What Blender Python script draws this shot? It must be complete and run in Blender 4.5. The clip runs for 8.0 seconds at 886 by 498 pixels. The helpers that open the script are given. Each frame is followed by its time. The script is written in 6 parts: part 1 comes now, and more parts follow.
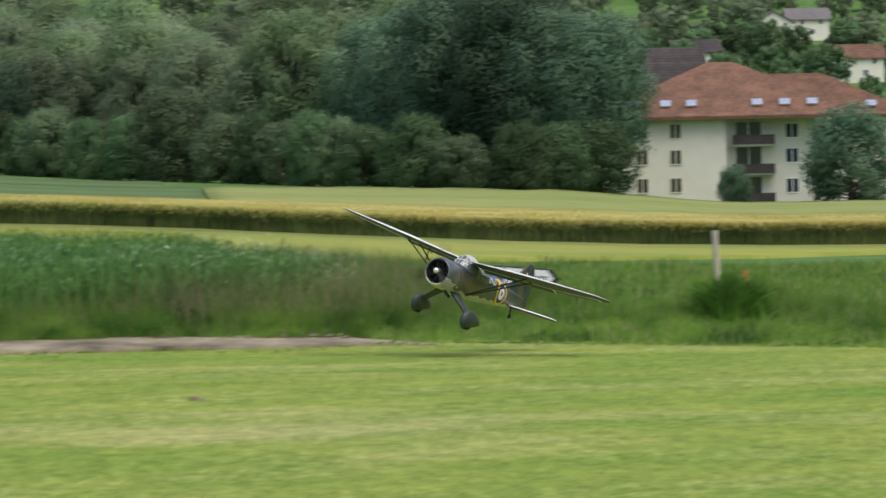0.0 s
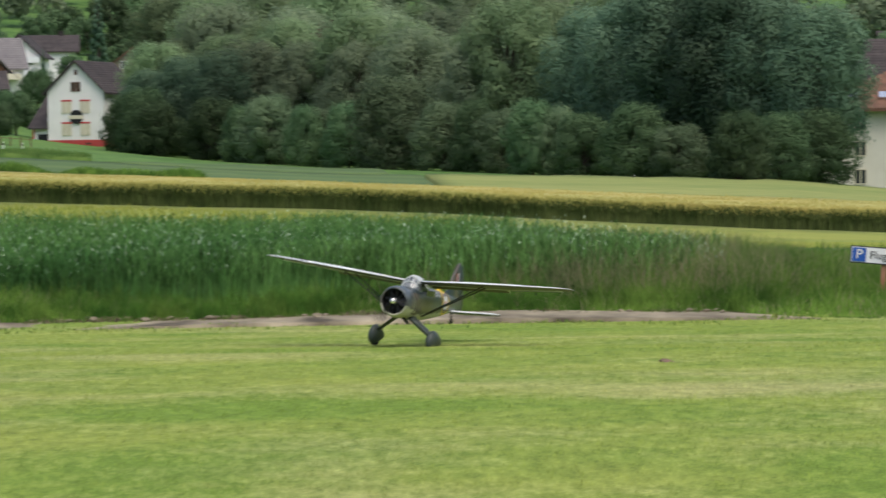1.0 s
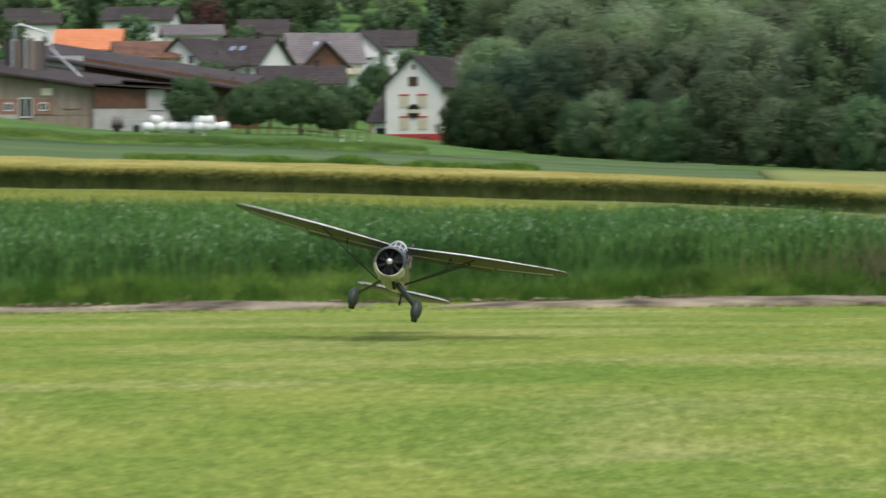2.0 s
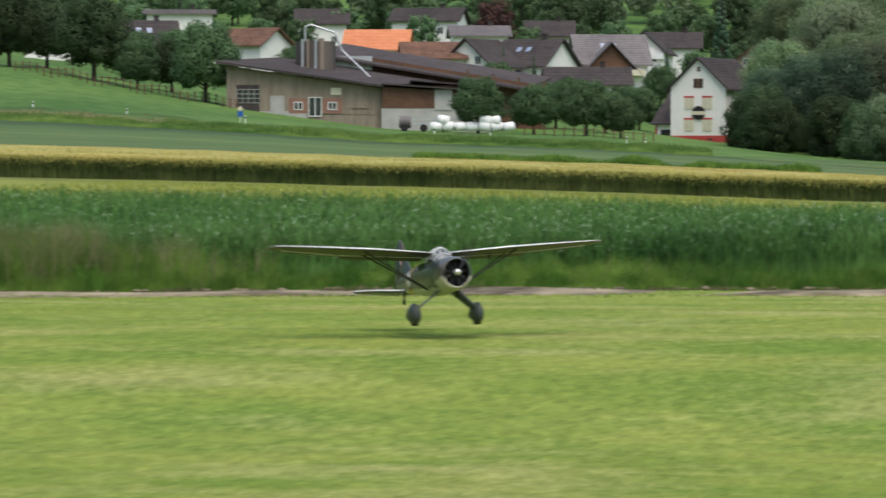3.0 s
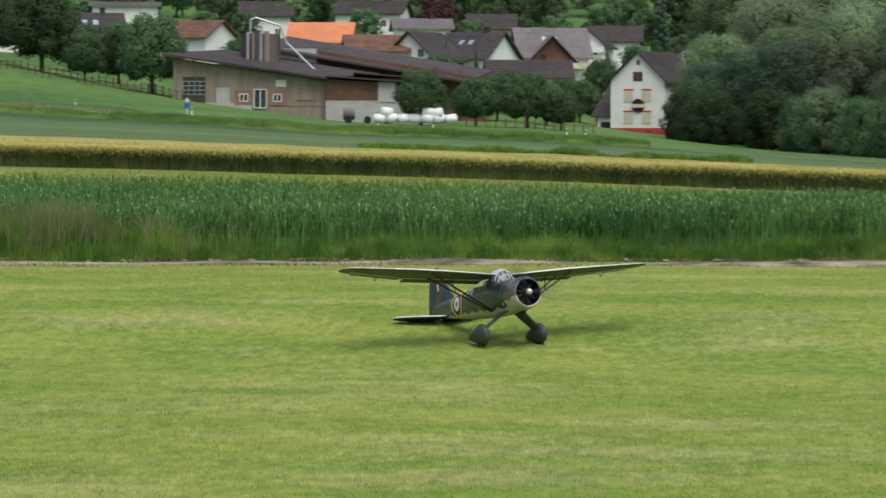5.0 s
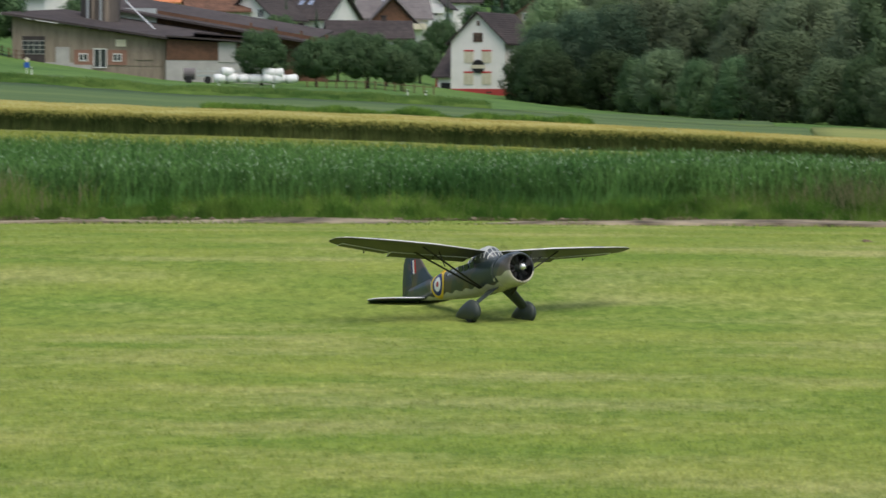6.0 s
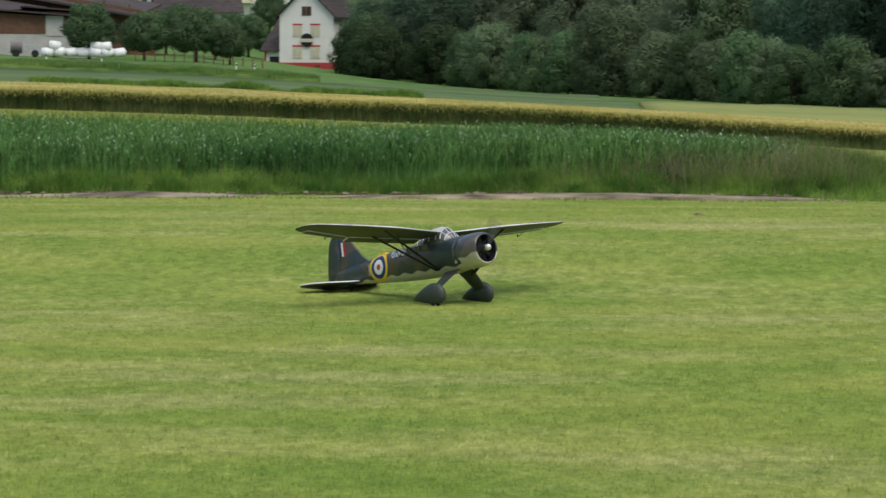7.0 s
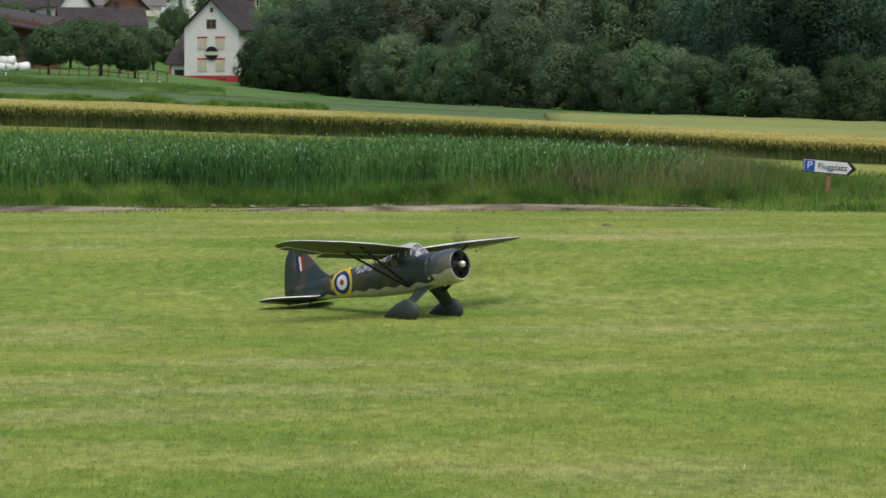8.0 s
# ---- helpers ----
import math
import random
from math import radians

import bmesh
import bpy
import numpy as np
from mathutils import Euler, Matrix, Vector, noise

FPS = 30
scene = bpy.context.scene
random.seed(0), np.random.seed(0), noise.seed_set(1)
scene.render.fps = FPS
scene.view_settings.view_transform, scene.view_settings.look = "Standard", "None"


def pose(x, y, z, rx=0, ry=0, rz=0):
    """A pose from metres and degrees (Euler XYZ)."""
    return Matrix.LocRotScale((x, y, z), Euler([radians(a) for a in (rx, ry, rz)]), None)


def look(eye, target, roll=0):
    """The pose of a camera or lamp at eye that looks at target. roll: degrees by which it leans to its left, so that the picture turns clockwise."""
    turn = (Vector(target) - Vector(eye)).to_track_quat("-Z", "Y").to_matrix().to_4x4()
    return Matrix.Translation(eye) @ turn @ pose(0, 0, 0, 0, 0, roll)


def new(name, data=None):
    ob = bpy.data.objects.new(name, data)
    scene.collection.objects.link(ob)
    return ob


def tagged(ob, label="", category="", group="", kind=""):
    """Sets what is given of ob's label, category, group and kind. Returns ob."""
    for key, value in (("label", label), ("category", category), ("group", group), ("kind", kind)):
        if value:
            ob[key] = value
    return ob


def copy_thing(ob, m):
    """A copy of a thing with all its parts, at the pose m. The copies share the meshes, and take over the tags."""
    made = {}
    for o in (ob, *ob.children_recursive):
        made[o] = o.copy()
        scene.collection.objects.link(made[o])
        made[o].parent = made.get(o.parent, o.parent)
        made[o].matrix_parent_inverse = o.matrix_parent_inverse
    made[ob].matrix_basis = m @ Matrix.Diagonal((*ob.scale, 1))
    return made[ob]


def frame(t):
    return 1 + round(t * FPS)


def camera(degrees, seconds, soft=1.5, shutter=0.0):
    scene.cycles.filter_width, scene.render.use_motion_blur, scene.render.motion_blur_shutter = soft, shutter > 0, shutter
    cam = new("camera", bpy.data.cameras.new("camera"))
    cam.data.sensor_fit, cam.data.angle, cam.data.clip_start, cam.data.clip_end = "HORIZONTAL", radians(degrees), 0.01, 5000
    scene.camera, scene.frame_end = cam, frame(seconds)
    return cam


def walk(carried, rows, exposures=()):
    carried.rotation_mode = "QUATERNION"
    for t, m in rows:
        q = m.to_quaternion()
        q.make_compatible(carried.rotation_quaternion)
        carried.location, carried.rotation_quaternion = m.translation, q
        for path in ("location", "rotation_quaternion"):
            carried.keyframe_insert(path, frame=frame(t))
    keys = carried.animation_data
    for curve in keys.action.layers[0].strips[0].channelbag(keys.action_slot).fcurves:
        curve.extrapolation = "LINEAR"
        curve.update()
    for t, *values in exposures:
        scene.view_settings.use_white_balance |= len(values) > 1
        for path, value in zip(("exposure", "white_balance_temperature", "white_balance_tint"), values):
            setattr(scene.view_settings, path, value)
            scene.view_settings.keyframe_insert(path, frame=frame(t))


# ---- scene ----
SOFT = 1.5
cam = camera(14.46, 8.0, soft=SOFT, shutter=0.5)
walk(cam, [
    (0.00, pose(1.327, 13.547, 1.936, 88.623, 0, -5.400) @ pose(0, 0, 0, 0, 0, -1.08)),
    (0.25, pose(0.907, 13.061, 1.925, 88.522, 0, -4.355) @ pose(0, 0, 0, 0, 0, -0.90)),
    (0.50, pose(0.500, 12.548, 1.914, 88.426, 0, -3.330) @ pose(0, 0, 0, 0, 0, -0.71)),
    (0.75, pose(-0.279, 12.006, 1.902, 88.464, 0, -2.755) @ pose(0, 0, 0, 0, 0, -0.71)),
    (1.00, pose(-0.990, 11.434, 1.891, 88.501, 0, -2.200) @ pose(0, 0, 0, 0, 0, -0.71)),
    (1.25, pose(-0.977, 10.833, 1.879, 88.534, 0, -0.945) @ pose(0, 0, 0, 0, 0, -0.65)),
    (1.50, pose(-0.891, 10.201, 1.867, 88.566, 0, 0.350) @ pose(0, 0, 0, 0, 0, -0.59)),
    (1.75, pose(-0.871, 9.547, 1.855, 88.519, 0, 1.775) @ pose(0, 0, 0, 0, 0, -0.50)),
    (2.00, pose(-0.818, 8.876, 1.843, 88.475, 0, 3.300) @ pose(0, 0, 0, 0, 0, -0.41)),
    (2.20, pose(-0.760, 8.325, 1.833, 88.450, 0, 4.300) @ pose(0, 0, 0, 0, 0, -0.24)),
    (2.75, pose(-0.253, 6.630, 1.802, 88.481, 0, 7.100) @ pose(0, 0, 0, 0, 0, -0.07)),
    (3.30, pose(-0.864, 4.617, 1.770, 88.514, 0, 8.300) @ pose(0, 0, 0, 0, 0, 0.11)),
    (3.50, pose(-0.676, 4.184, 1.763, 88.500, 0, 8.300) @ pose(0, 0, 0, 0, 0, 0.08)),
    (3.75, pose(-0.535, 3.374, 1.750, 88.519, 0, 8.300) @ pose(0, 0, 0, 0, 0, 0.03)),
    (4.00, pose(-0.389, 2.530, 1.737, 88.538, 0, 8.300) @ pose(0, 0, 0, 0, 0, -0.01)),
    (4.20, pose(-0.229, 2.026, 1.729, 88.499, 0, 8.140) @ pose(0, 0, 0, 0, 0, 0.02)),
    (4.75, pose(0.206, 0.563, 1.708, 88.400, 0, 7.550) @ pose(0, 0, 0, 0, 0, 0.12)),
    (5.30, pose(0.121, -1.080, 1.685, 88.312, 0, 6.405) @ pose(0, 0, 0, 0, 0, 0.21)),
    (5.50, pose(0.115, -1.081, 1.685, 88.086, 0, 6.069) @ pose(0, 0, 0, 0, 0, 0.19)),
    (5.75, pose(0.099, -1.083, 1.685, 87.917, 0, 5.211) @ pose(0, 0, 0, 0, 0, 0.26)),
    (6.00, pose(0.083, -1.084, 1.685, 87.748, 0, 4.353) @ pose(0, 0, 0, 0, 0, 0.33)),
    (6.25, pose(0.066, -1.085, 1.685, 87.631, 0, 3.505) @ pose(0, 0, 0, 0, 0, 0.31)),
    (6.50, pose(0.050, -1.086, 1.685, 87.513, 0, 2.656) @ pose(0, 0, 0, 0, 0, 0.30)),
    (6.75, pose(0.040, -1.086, 1.685, 87.424, 0, 2.098) @ pose(0, 0, 0, 0, 0, 0.31)),
    (7.00, pose(0.029, -1.087, 1.685, 87.335, 0, 1.539) @ pose(0, 0, 0, 0, 0, 0.32)),
    (7.25, pose(0.020, -1.087, 1.685, 87.367, 0, 1.048) @ pose(0, 0, 0, 0, 0, 0.23)),
    (7.50, pose(0.011, -1.087, 1.685, 87.400, 0, 0.557) @ pose(0, 0, 0, 0, 0, 0.13)),
    (7.75, pose(0.005, -1.087, 1.685, 87.468, 0, 0.279) @ pose(0, 0, 0, 0, 0, 0.07)),
    (8.00, pose(0.000, -1.087, 1.685, 87.536, 0, 0.001) @ pose(0, 0, 0, 0, 0, 0.00)),
], [(0, 0.12), (4, 0.02), (6, -0.08), (8, -0.16)])

# ---- light ----
world = bpy.data.worlds.new("sky")
scene.world = world
world.use_nodes = True
_sky = world.node_tree.nodes.new("ShaderNodeTexSky")
_sky.sky_type = "NISHITA"
_sky.sun_disc = False
_sky.sun_elevation, _sky.sun_rotation = radians(65), radians(150)
_sky.air_density, _sky.dust_density = 1.0, 4.0
_bg = world.node_tree.nodes["Background"]
_bg.inputs["Strength"].default_value = 0.17
world.node_tree.links.new(_sky.outputs["Color"], _bg.inputs["Color"])
sun_data = bpy.data.lights.new("sun", "SUN")
sun_data.energy, sun_data.angle, sun_data.color = 1.65, radians(52), (1.0, 0.965, 0.935)
sun = new("sun", sun_data)
# a veiled sun, high up, a little behind the camera
sun.matrix_basis = look((14, -24, 60), (0, 0, 0))
scene.view_settings.exposure = 0.0


# ---- materials ----
def material(name, c1, c2, scale=4.0, rough=0.8, bump=0.0, stretch=(1, 1, 1), metal=0.0, coarse=None, island=0.0, spec=0.3,
             hue=0.0, thin=0.0, each=None):
    """Two colours mixed by fine and coarse noise in metres, with bump and a change from piece to piece."""
    m = bpy.data.materials.new(name)
    m.use_nodes = True
    nt = m.node_tree
    b = nt.nodes["Principled BSDF"]
    b.inputs["Roughness"].default_value = rough
    b.inputs["Metallic"].default_value = metal
    b.inputs["Specular IOR Level"].default_value = spec
    tc = nt.nodes.new("ShaderNodeTexCoord")
    mp = nt.nodes.new("ShaderNodeMapping")
    mp.inputs["Scale"].default_value = stretch
    nt.links.new(tc.outputs["Object"], mp.inputs["Vector"])
    fine = nt.nodes.new("ShaderNodeTexNoise")
    fine.inputs["Scale"].default_value, fine.inputs["Detail"].default_value = scale, 6
    nt.links.new(mp.outputs["Vector"], fine.inputs["Vector"])
    big = nt.nodes.new("ShaderNodeTexNoise")
    big.inputs["Scale"].default_value, big.inputs["Detail"].default_value = coarse or scale * 0.13, 3
    nt.links.new(mp.outputs["Vector"], big.inputs["Vector"])
    add = nt.nodes.new("ShaderNodeMath")
    add.operation = "ADD"
    nt.links.new(fine.outputs["Fac"], add.inputs[0])
    nt.links.new(big.outputs["Fac"], add.inputs[1])
    ramp = nt.nodes.new("ShaderNodeMapRange")
    ramp.inputs["From Min"].default_value, ramp.inputs["From Max"].default_value = 0.75, 1.25
    nt.links.new(add.outputs[0], ramp.inputs["Value"])
    mix = nt.nodes.new("ShaderNodeMix")
    mix.data_type = "RGBA"
    mix.inputs["A"].default_value, mix.inputs["B"].default_value = (*c1, 1), (*c2, 1)
    nt.links.new(ramp.outputs["Result"], mix.inputs["Factor"])
    colour = mix.outputs["Result"]
    if island:
        geo = nt.nodes.new("ShaderNodeNewGeometry")
        info = nt.nodes.new("ShaderNodeObjectInfo")
        one = nt.nodes.new("ShaderNodeMath")
        one.operation = "MULTIPLY_ADD"
        one.inputs[1].default_value, one.inputs[2].default_value = island, 1 - island / 2
        nt.links.new(geo.outputs["Random Per Island"], one.inputs[0])
        val = nt.nodes.new("ShaderNodeMapRange")
        spread = island / 2 if each is None else each
        val.inputs["To Min"].default_value, val.inputs["To Max"].default_value = 1 - spread, 1 + spread
        nt.links.new(info.outputs["Random"], val.inputs["Value"])
        both = nt.nodes.new("ShaderNodeMath")
        both.operation = "MULTIPLY"
        nt.links.new(one.outputs[0], both.inputs[0])
        nt.links.new(val.outputs["Result"], both.inputs[1])
        hsv = nt.nodes.new("ShaderNodeHueSaturation")
        nt.links.new(colour, hsv.inputs["Color"])
        nt.links.new(both.outputs[0], hsv.inputs["Value"])
        if hue:
            hv = nt.nodes.new("ShaderNodeMapRange")
            hv.inputs["To Min"].default_value, hv.inputs["To Max"].default_value = 0.5 - hue, 0.5 + hue
            nt.links.new(info.outputs["Random"], hv.inputs["Value"])
            nt.links.new(hv.outputs["Result"], hsv.inputs["Hue"])
        colour = hsv.outputs["Color"]
    nt.links.new(colour, b.inputs["Base Color"])
    if bump:
        bm_ = nt.nodes.new("ShaderNodeBump")
        bm_.inputs["Strength"].default_value, bm_.inputs["Distance"].default_value = bump, 0.02
        nt.links.new(fine.outputs["Fac"], bm_.inputs["Height"])
        nt.links.new(bm_.outputs["Normal"], b.inputs["Normal"])
    if thin:
        out = nt.nodes["Material Output"]
        tr = nt.nodes.new("ShaderNodeBsdfTranslucent")
        nt.links.new(colour, tr.inputs["Color"])
        ms = nt.nodes.new("ShaderNodeMixShader")
        ms.inputs["Fac"].default_value = thin
        nt.links.new(b.outputs["BSDF"], ms.inputs[1])
        nt.links.new(tr.outputs["BSDF"], ms.inputs[2])
        nt.links.new(ms.outputs["Shader"], out.inputs["Surface"])
    return m


def lawn_material(name, island=0.0):
    """Mown grass: wide lush, straw-dry and yellowish patches, hand-wide tufts and a fine grain."""
    m = bpy.data.materials.new(name)
    m.use_nodes = True
    nt = m.node_tree
    b = nt.nodes["Principled BSDF"]
    b.inputs["Roughness"].default_value = 0.95
    b.inputs["Specular IOR Level"].default_value = 0.1
    tc = nt.nodes.new("ShaderNodeTexCoord")

    def grain(scale, stretch, detail, rough, shift=0.0):
        mp = nt.nodes.new("ShaderNodeMapping")
        mp.inputs["Scale"].default_value, mp.inputs["Location"].default_value = stretch, (shift, shift, 0)
        nt.links.new(tc.outputs["Object"], mp.inputs["Vector"])
        no = nt.nodes.new("ShaderNodeTexNoise")
        no.inputs["Scale"].default_value, no.inputs["Detail"].default_value, no.inputs["Roughness"].default_value = scale, detail, rough
        nt.links.new(mp.outputs["Vector"], no.inputs["Vector"])
        return no.outputs["Fac"]

    def weigh(a, b_, wa, wb):
        one = nt.nodes.new("ShaderNodeMath")
        one.operation = "MULTIPLY"
        one.inputs[1].default_value = wa
        nt.links.new(a, one.inputs[0])
        two = nt.nodes.new("ShaderNodeMath")
        two.operation = "MULTIPLY_ADD"
        two.inputs[1].default_value = wb
        nt.links.new(b_, two.inputs[0])
        nt.links.new(one.outputs[0], two.inputs[2])
        return two.outputs[0]

    def spread(v, lo, hi, a=0.0, b_=1.0):
        rg = nt.nodes.new("ShaderNodeMapRange")
        for k, w in (("From Min", lo), ("From Max", hi), ("To Min", a), ("To Max", b_)):
            rg.inputs[k].default_value = w
        nt.links.new(v, rg.inputs["Value"])
        return rg.outputs["Result"]

    def blend(f, a, b_):
        mx = nt.nodes.new("ShaderNodeMix")
        mx.data_type = "RGBA"
        nt.links.new(f, mx.inputs["Factor"])
        for v, s in ((a, "A"), (b_, "B")):
            if isinstance(v, tuple):
                mx.inputs[s].default_value = (*v, 1)
            else:
                nt.links.new(v, mx.inputs[s])
        return mx.outputs["Result"]

    tuft = grain(8, (1, 0.55, 1), 7, 0.8)
    fine = grain(38, (1, 1, 1), 8, 0.85)
    lush = spread(weigh(grain(0.55, (0.7, 1, 1), 4, 0.6), tuft, 1.0, 0.5), 0.6, 0.9)
    dry = spread(weigh(grain(0.5, (0.45, 1.0, 1), 4, 0.6, 40.0), tuft, 1.0, 0.35), 0.67, 0.9)
    colour = blend(lush, LAWN_LUSH, LAWN_YELLOW)
    colour = blend(spread(dry, 0, 1, 0, 0.6), colour, LAWN_DRY)
    level = spread(weigh(tuft, fine, 1.0, 1.0), 0.72, 1.28, 0.54, 1.46)
    if island:
        geo = nt.nodes.new("ShaderNodeNewGeometry")
        own = spread(geo.outputs["Random Per Island"], 0, 1, 1 - island, 1 + island)
        mu = nt.nodes.new("ShaderNodeMath")
        mu.operation = "MULTIPLY"
        nt.links.new(own, mu.inputs[0])
        nt.links.new(level, mu.inputs[1])
        level = mu.outputs[0]
    hs = nt.nodes.new("ShaderNodeHueSaturation")
    nt.links.new(colour, hs.inputs["Color"])
    nt.links.new(level, hs.inputs["Value"])
    nt.links.new(hs.outputs["Color"], b.inputs["Base Color"])
    if not island:
        bp = nt.nodes.new("ShaderNodeBump")
        bp.inputs["Strength"].default_value, bp.inputs["Distance"].default_value = 0.5, 0.02
        nt.links.new(fine, bp.inputs["Height"])
        nt.links.new(bp.outputs["Normal"], b.inputs["Normal"])
    return m


LAWN_LUSH, LAWN_YELLOW, LAWN_DRY = (0.145, 0.228, 0.038), (0.236, 0.288, 0.062), (0.39, 0.37, 0.165)
M_LAWN = lawn_material("mown_grass")
M_MOWN = lawn_material("mown_blade", 0.2)
M_BLADE = material("grass_blade", (0.17, 0.24, 0.04), (0.28, 0.32, 0.085), 0.5, 0.9, island=0.25, spec=0.05, thin=0.3)
M_MEADOW = material("meadow_grass", (0.044, 0.112, 0.016), (0.108, 0.195, 0.04), 0.9, 0.9, 0.8, (0.6, 0.35, 1), coarse=0.09)
M_SOIL = material("dry_soil", (0.065, 0.052, 0.033), (0.38, 0.325, 0.22), 1.9, 0.95, 0.9, (1, 0.3, 1), coarse=0.7)
M_CLOD = material("soil_clod", (0.10, 0.07, 0.05), (0.2, 0.14, 0.1), 20.0, 0.95, 0.8)
# strong coarse noise paints lit and shaded mounds into the grass colour
M_VERGE = material("verge_grass", (0.03, 0.085, 0.013), (0.17, 0.285, 0.05), 2.6, 0.85, island=0.4, coarse=0.8, spec=0.08, thin=0.4)
M_TUSSOCK = material("tussock_grass", (0.04, 0.115, 0.016), (0.125, 0.25, 0.04), 1.7, 0.85, island=0.5, spec=0.08, thin=0.35)
M_DRYGRASS = material("seeding_grass", (0.175, 0.195, 0.09), (0.30, 0.27, 0.155), 0.7, 0.8, island=0.35, spec=0.1, thin=0.4)
M_WHEAT = material("green_wheat", (0.064, 0.168, 0.042), (0.165, 0.33, 0.088), 1.1, 0.75, island=1.0, spec=0.12, thin=0.35)
# ear green, whitened to paint in the glints on the wheat leaves
M_EAR_GLINT = material("wheat_ear_glint", (0.17, 0.27, 0.15), (0.48, 0.56, 0.42), 2.0, 0.6, island=1.3, thin=0.15)
# darker than the stalks, to paint the shade deep in the crop
M_WHEAT_SHADE = material("wheat_shade_bed", (0.05, 0.12, 0.03), (0.085, 0.165, 0.045), 2.0, 0.9)
M_STRIP = material("yellow_green_strip", (0.22, 0.28, 0.048), (0.35, 0.36, 0.072), 0.6, 0.9, 0.5, (0.3, 1, 1), thin=0.2)
M_BARLEY = material("barley_top", (0.435, 0.345, 0.10), (0.31, 0.315, 0.082), 0.22, 0.85, 0.6, (0.2, 1, 1), coarse=0.04)
M_BARLEYBLADE = material("barley_awn", (0.425, 0.35, 0.096), (0.305, 0.315, 0.08), 0.2, 0.8, island=0.12, thin=0.25)
# stalk green darkened to carry the shade between the stems
M_BARLEYSTEM_SHADED = material("shaded_barley_stem", (0.055, 0.078, 0.018), (0.13, 0.15, 0.045), 1.2, 0.9, island=0.6, thin=0.25)
M_FIELD = material("young_field", (0.058, 0.11, 0.031), (0.112, 0.165, 0.049), 1.0, 0.9, 0.4, (0.12, 1, 1), coarse=0.06)
M_LIGHTFIELD = material("light_field", (0.145, 0.20, 0.042), (0.265, 0.28, 0.08), 1.1, 0.9, 0.8, (0.3, 0.5, 1), coarse=0.07)
M_BARK = material("bark", (0.05, 0.04, 0.03), (0.10, 0.08, 0.06), 6.0, 0.9, 0.8)
# the green leaf colours are lifted and blued to imitate haze
M_LEAF = material("leaf", (0.083, 0.145, 0.068), (0.154, 0.226, 0.108), 0.2, 0.9, island=0.08, hue=0.012, spec=0.05, thin=0.4, each=0.48)
# tall trees' leaves are paled, which puts distance haze into their colour
M_LEAF_HIGH_HAZE = material("hazy_tall_tree_leaf", (0.174, 0.263, 0.132), (0.297, 0.386, 0.199), 0.2, 0.9, island=0.08, hue=0.014, spec=0.05, thin=0.5, each=0.48)
# willow grey-green, lightened for haze; the far hill wood shares it
M_LEAF_GREY_HAZE = material("willow_haze_leaf", (0.205, 0.281, 0.167), (0.335, 0.410, 0.243), 0.2, 0.9, island=0.08, hue=0.01, spec=0.05, thin=0.5, each=0.48)
M_LEAF_PALE = material("pale_leaf", (0.127, 0.185, 0.099), (0.204, 0.264, 0.143), 0.2, 0.9, island=0.08, hue=0.01, spec=0.05, thin=0.4, each=0.4)
# dark green with some blue haze mixed into the colour
M_LEAF_DARK = material("dark_leaf", (0.082, 0.152, 0.092), (0.16, 0.235, 0.142), 0.2, 0.9, island=0.08, hue=0.008, spec=0.05, thin=0.38, each=0.48)
M_LEAF_RED = material("copper_leaf", (0.09, 0.05, 0.045), (0.14, 0.08, 0.065), 0.35, 0.75, island=0.3, spec=0.05, thin=0.3)
M_PLASTER = material("white_render", (0.78, 0.76, 0.71), (0.86, 0.84, 0.79), 0.8, 0.85, 0.1)
M_CREAM = material("cream_render", (0.66, 0.63, 0.53), (0.74, 0.71, 0.61), 0.6, 0.85, 0.1)
M_REDBASE = material("red_plinth", (0.42, 0.05, 0.05), (0.5, 0.08, 0.07), 1.0, 0.7)
M_TILE = material("terracotta_tile", (0.105, 0.062, 0.043), (0.21, 0.112, 0.074), 2.5, 0.9, 0.4, island=0.2, coarse=0.6)
M_TILE_NEW = material("orange_tile", (0.55, 0.2, 0.09), (0.66, 0.27, 0.13), 1.0, 0.8, 0.3)
M_TILE_DARK = material("dark_brown_tile", (0.042, 0.036, 0.035), (0.075, 0.063, 0.06), 1.2, 0.9, 0.3, island=0.2)
M_TILE_GREY = material("grey_tile", (0.13, 0.12, 0.12), (0.19, 0.175, 0.17), 1.2, 0.75, 0.3)
M_TIMBER = material("weathered_boards", (0.20, 0.165, 0.125), (0.31, 0.26, 0.2), 3.0, 0.85, 0.3, (4, 4, 0.4))
M_BROWNWOOD = material("brown_wood", (0.10, 0.055, 0.035), (0.17, 0.09, 0.055), 3.0, 0.8, 0.3)
M_CONCRETE = material("concrete", (0.36, 0.35, 0.33), (0.46, 0.45, 0.42), 1.0, 0.9, 0.3)
M_BRICK = material("brick_red", (0.24, 0.13, 0.095), (0.32, 0.18, 0.13), 6.0, 0.85, 0.3)
M_SILO = material("silo_steel", (0.075, 0.065, 0.055), (0.15, 0.13, 0.11), 0.8, 0.6, 0.2, (3, 3, 0.3))
M_STEEL = material("galvanised_steel", (0.45, 0.47, 0.48), (0.58, 0.6, 0.6), 2.0, 0.4, 0.1, metal=0.6)
M_FILM = material("white_film", (0.74, 0.76, 0.74), (0.82, 0.84, 0.82), 2.0, 0.35, 0.2)
M_GLASS = material("window_glass", (0.03, 0.035, 0.04), (0.05, 0.055, 0.06), 1.0, 0.08, spec=0.8)
M_SKYLIGHT = material("skylight_glass", (0.8, 0.82, 0.84), (0.9, 0.92, 0.94), 1.0, 0.12, metal=0.85)
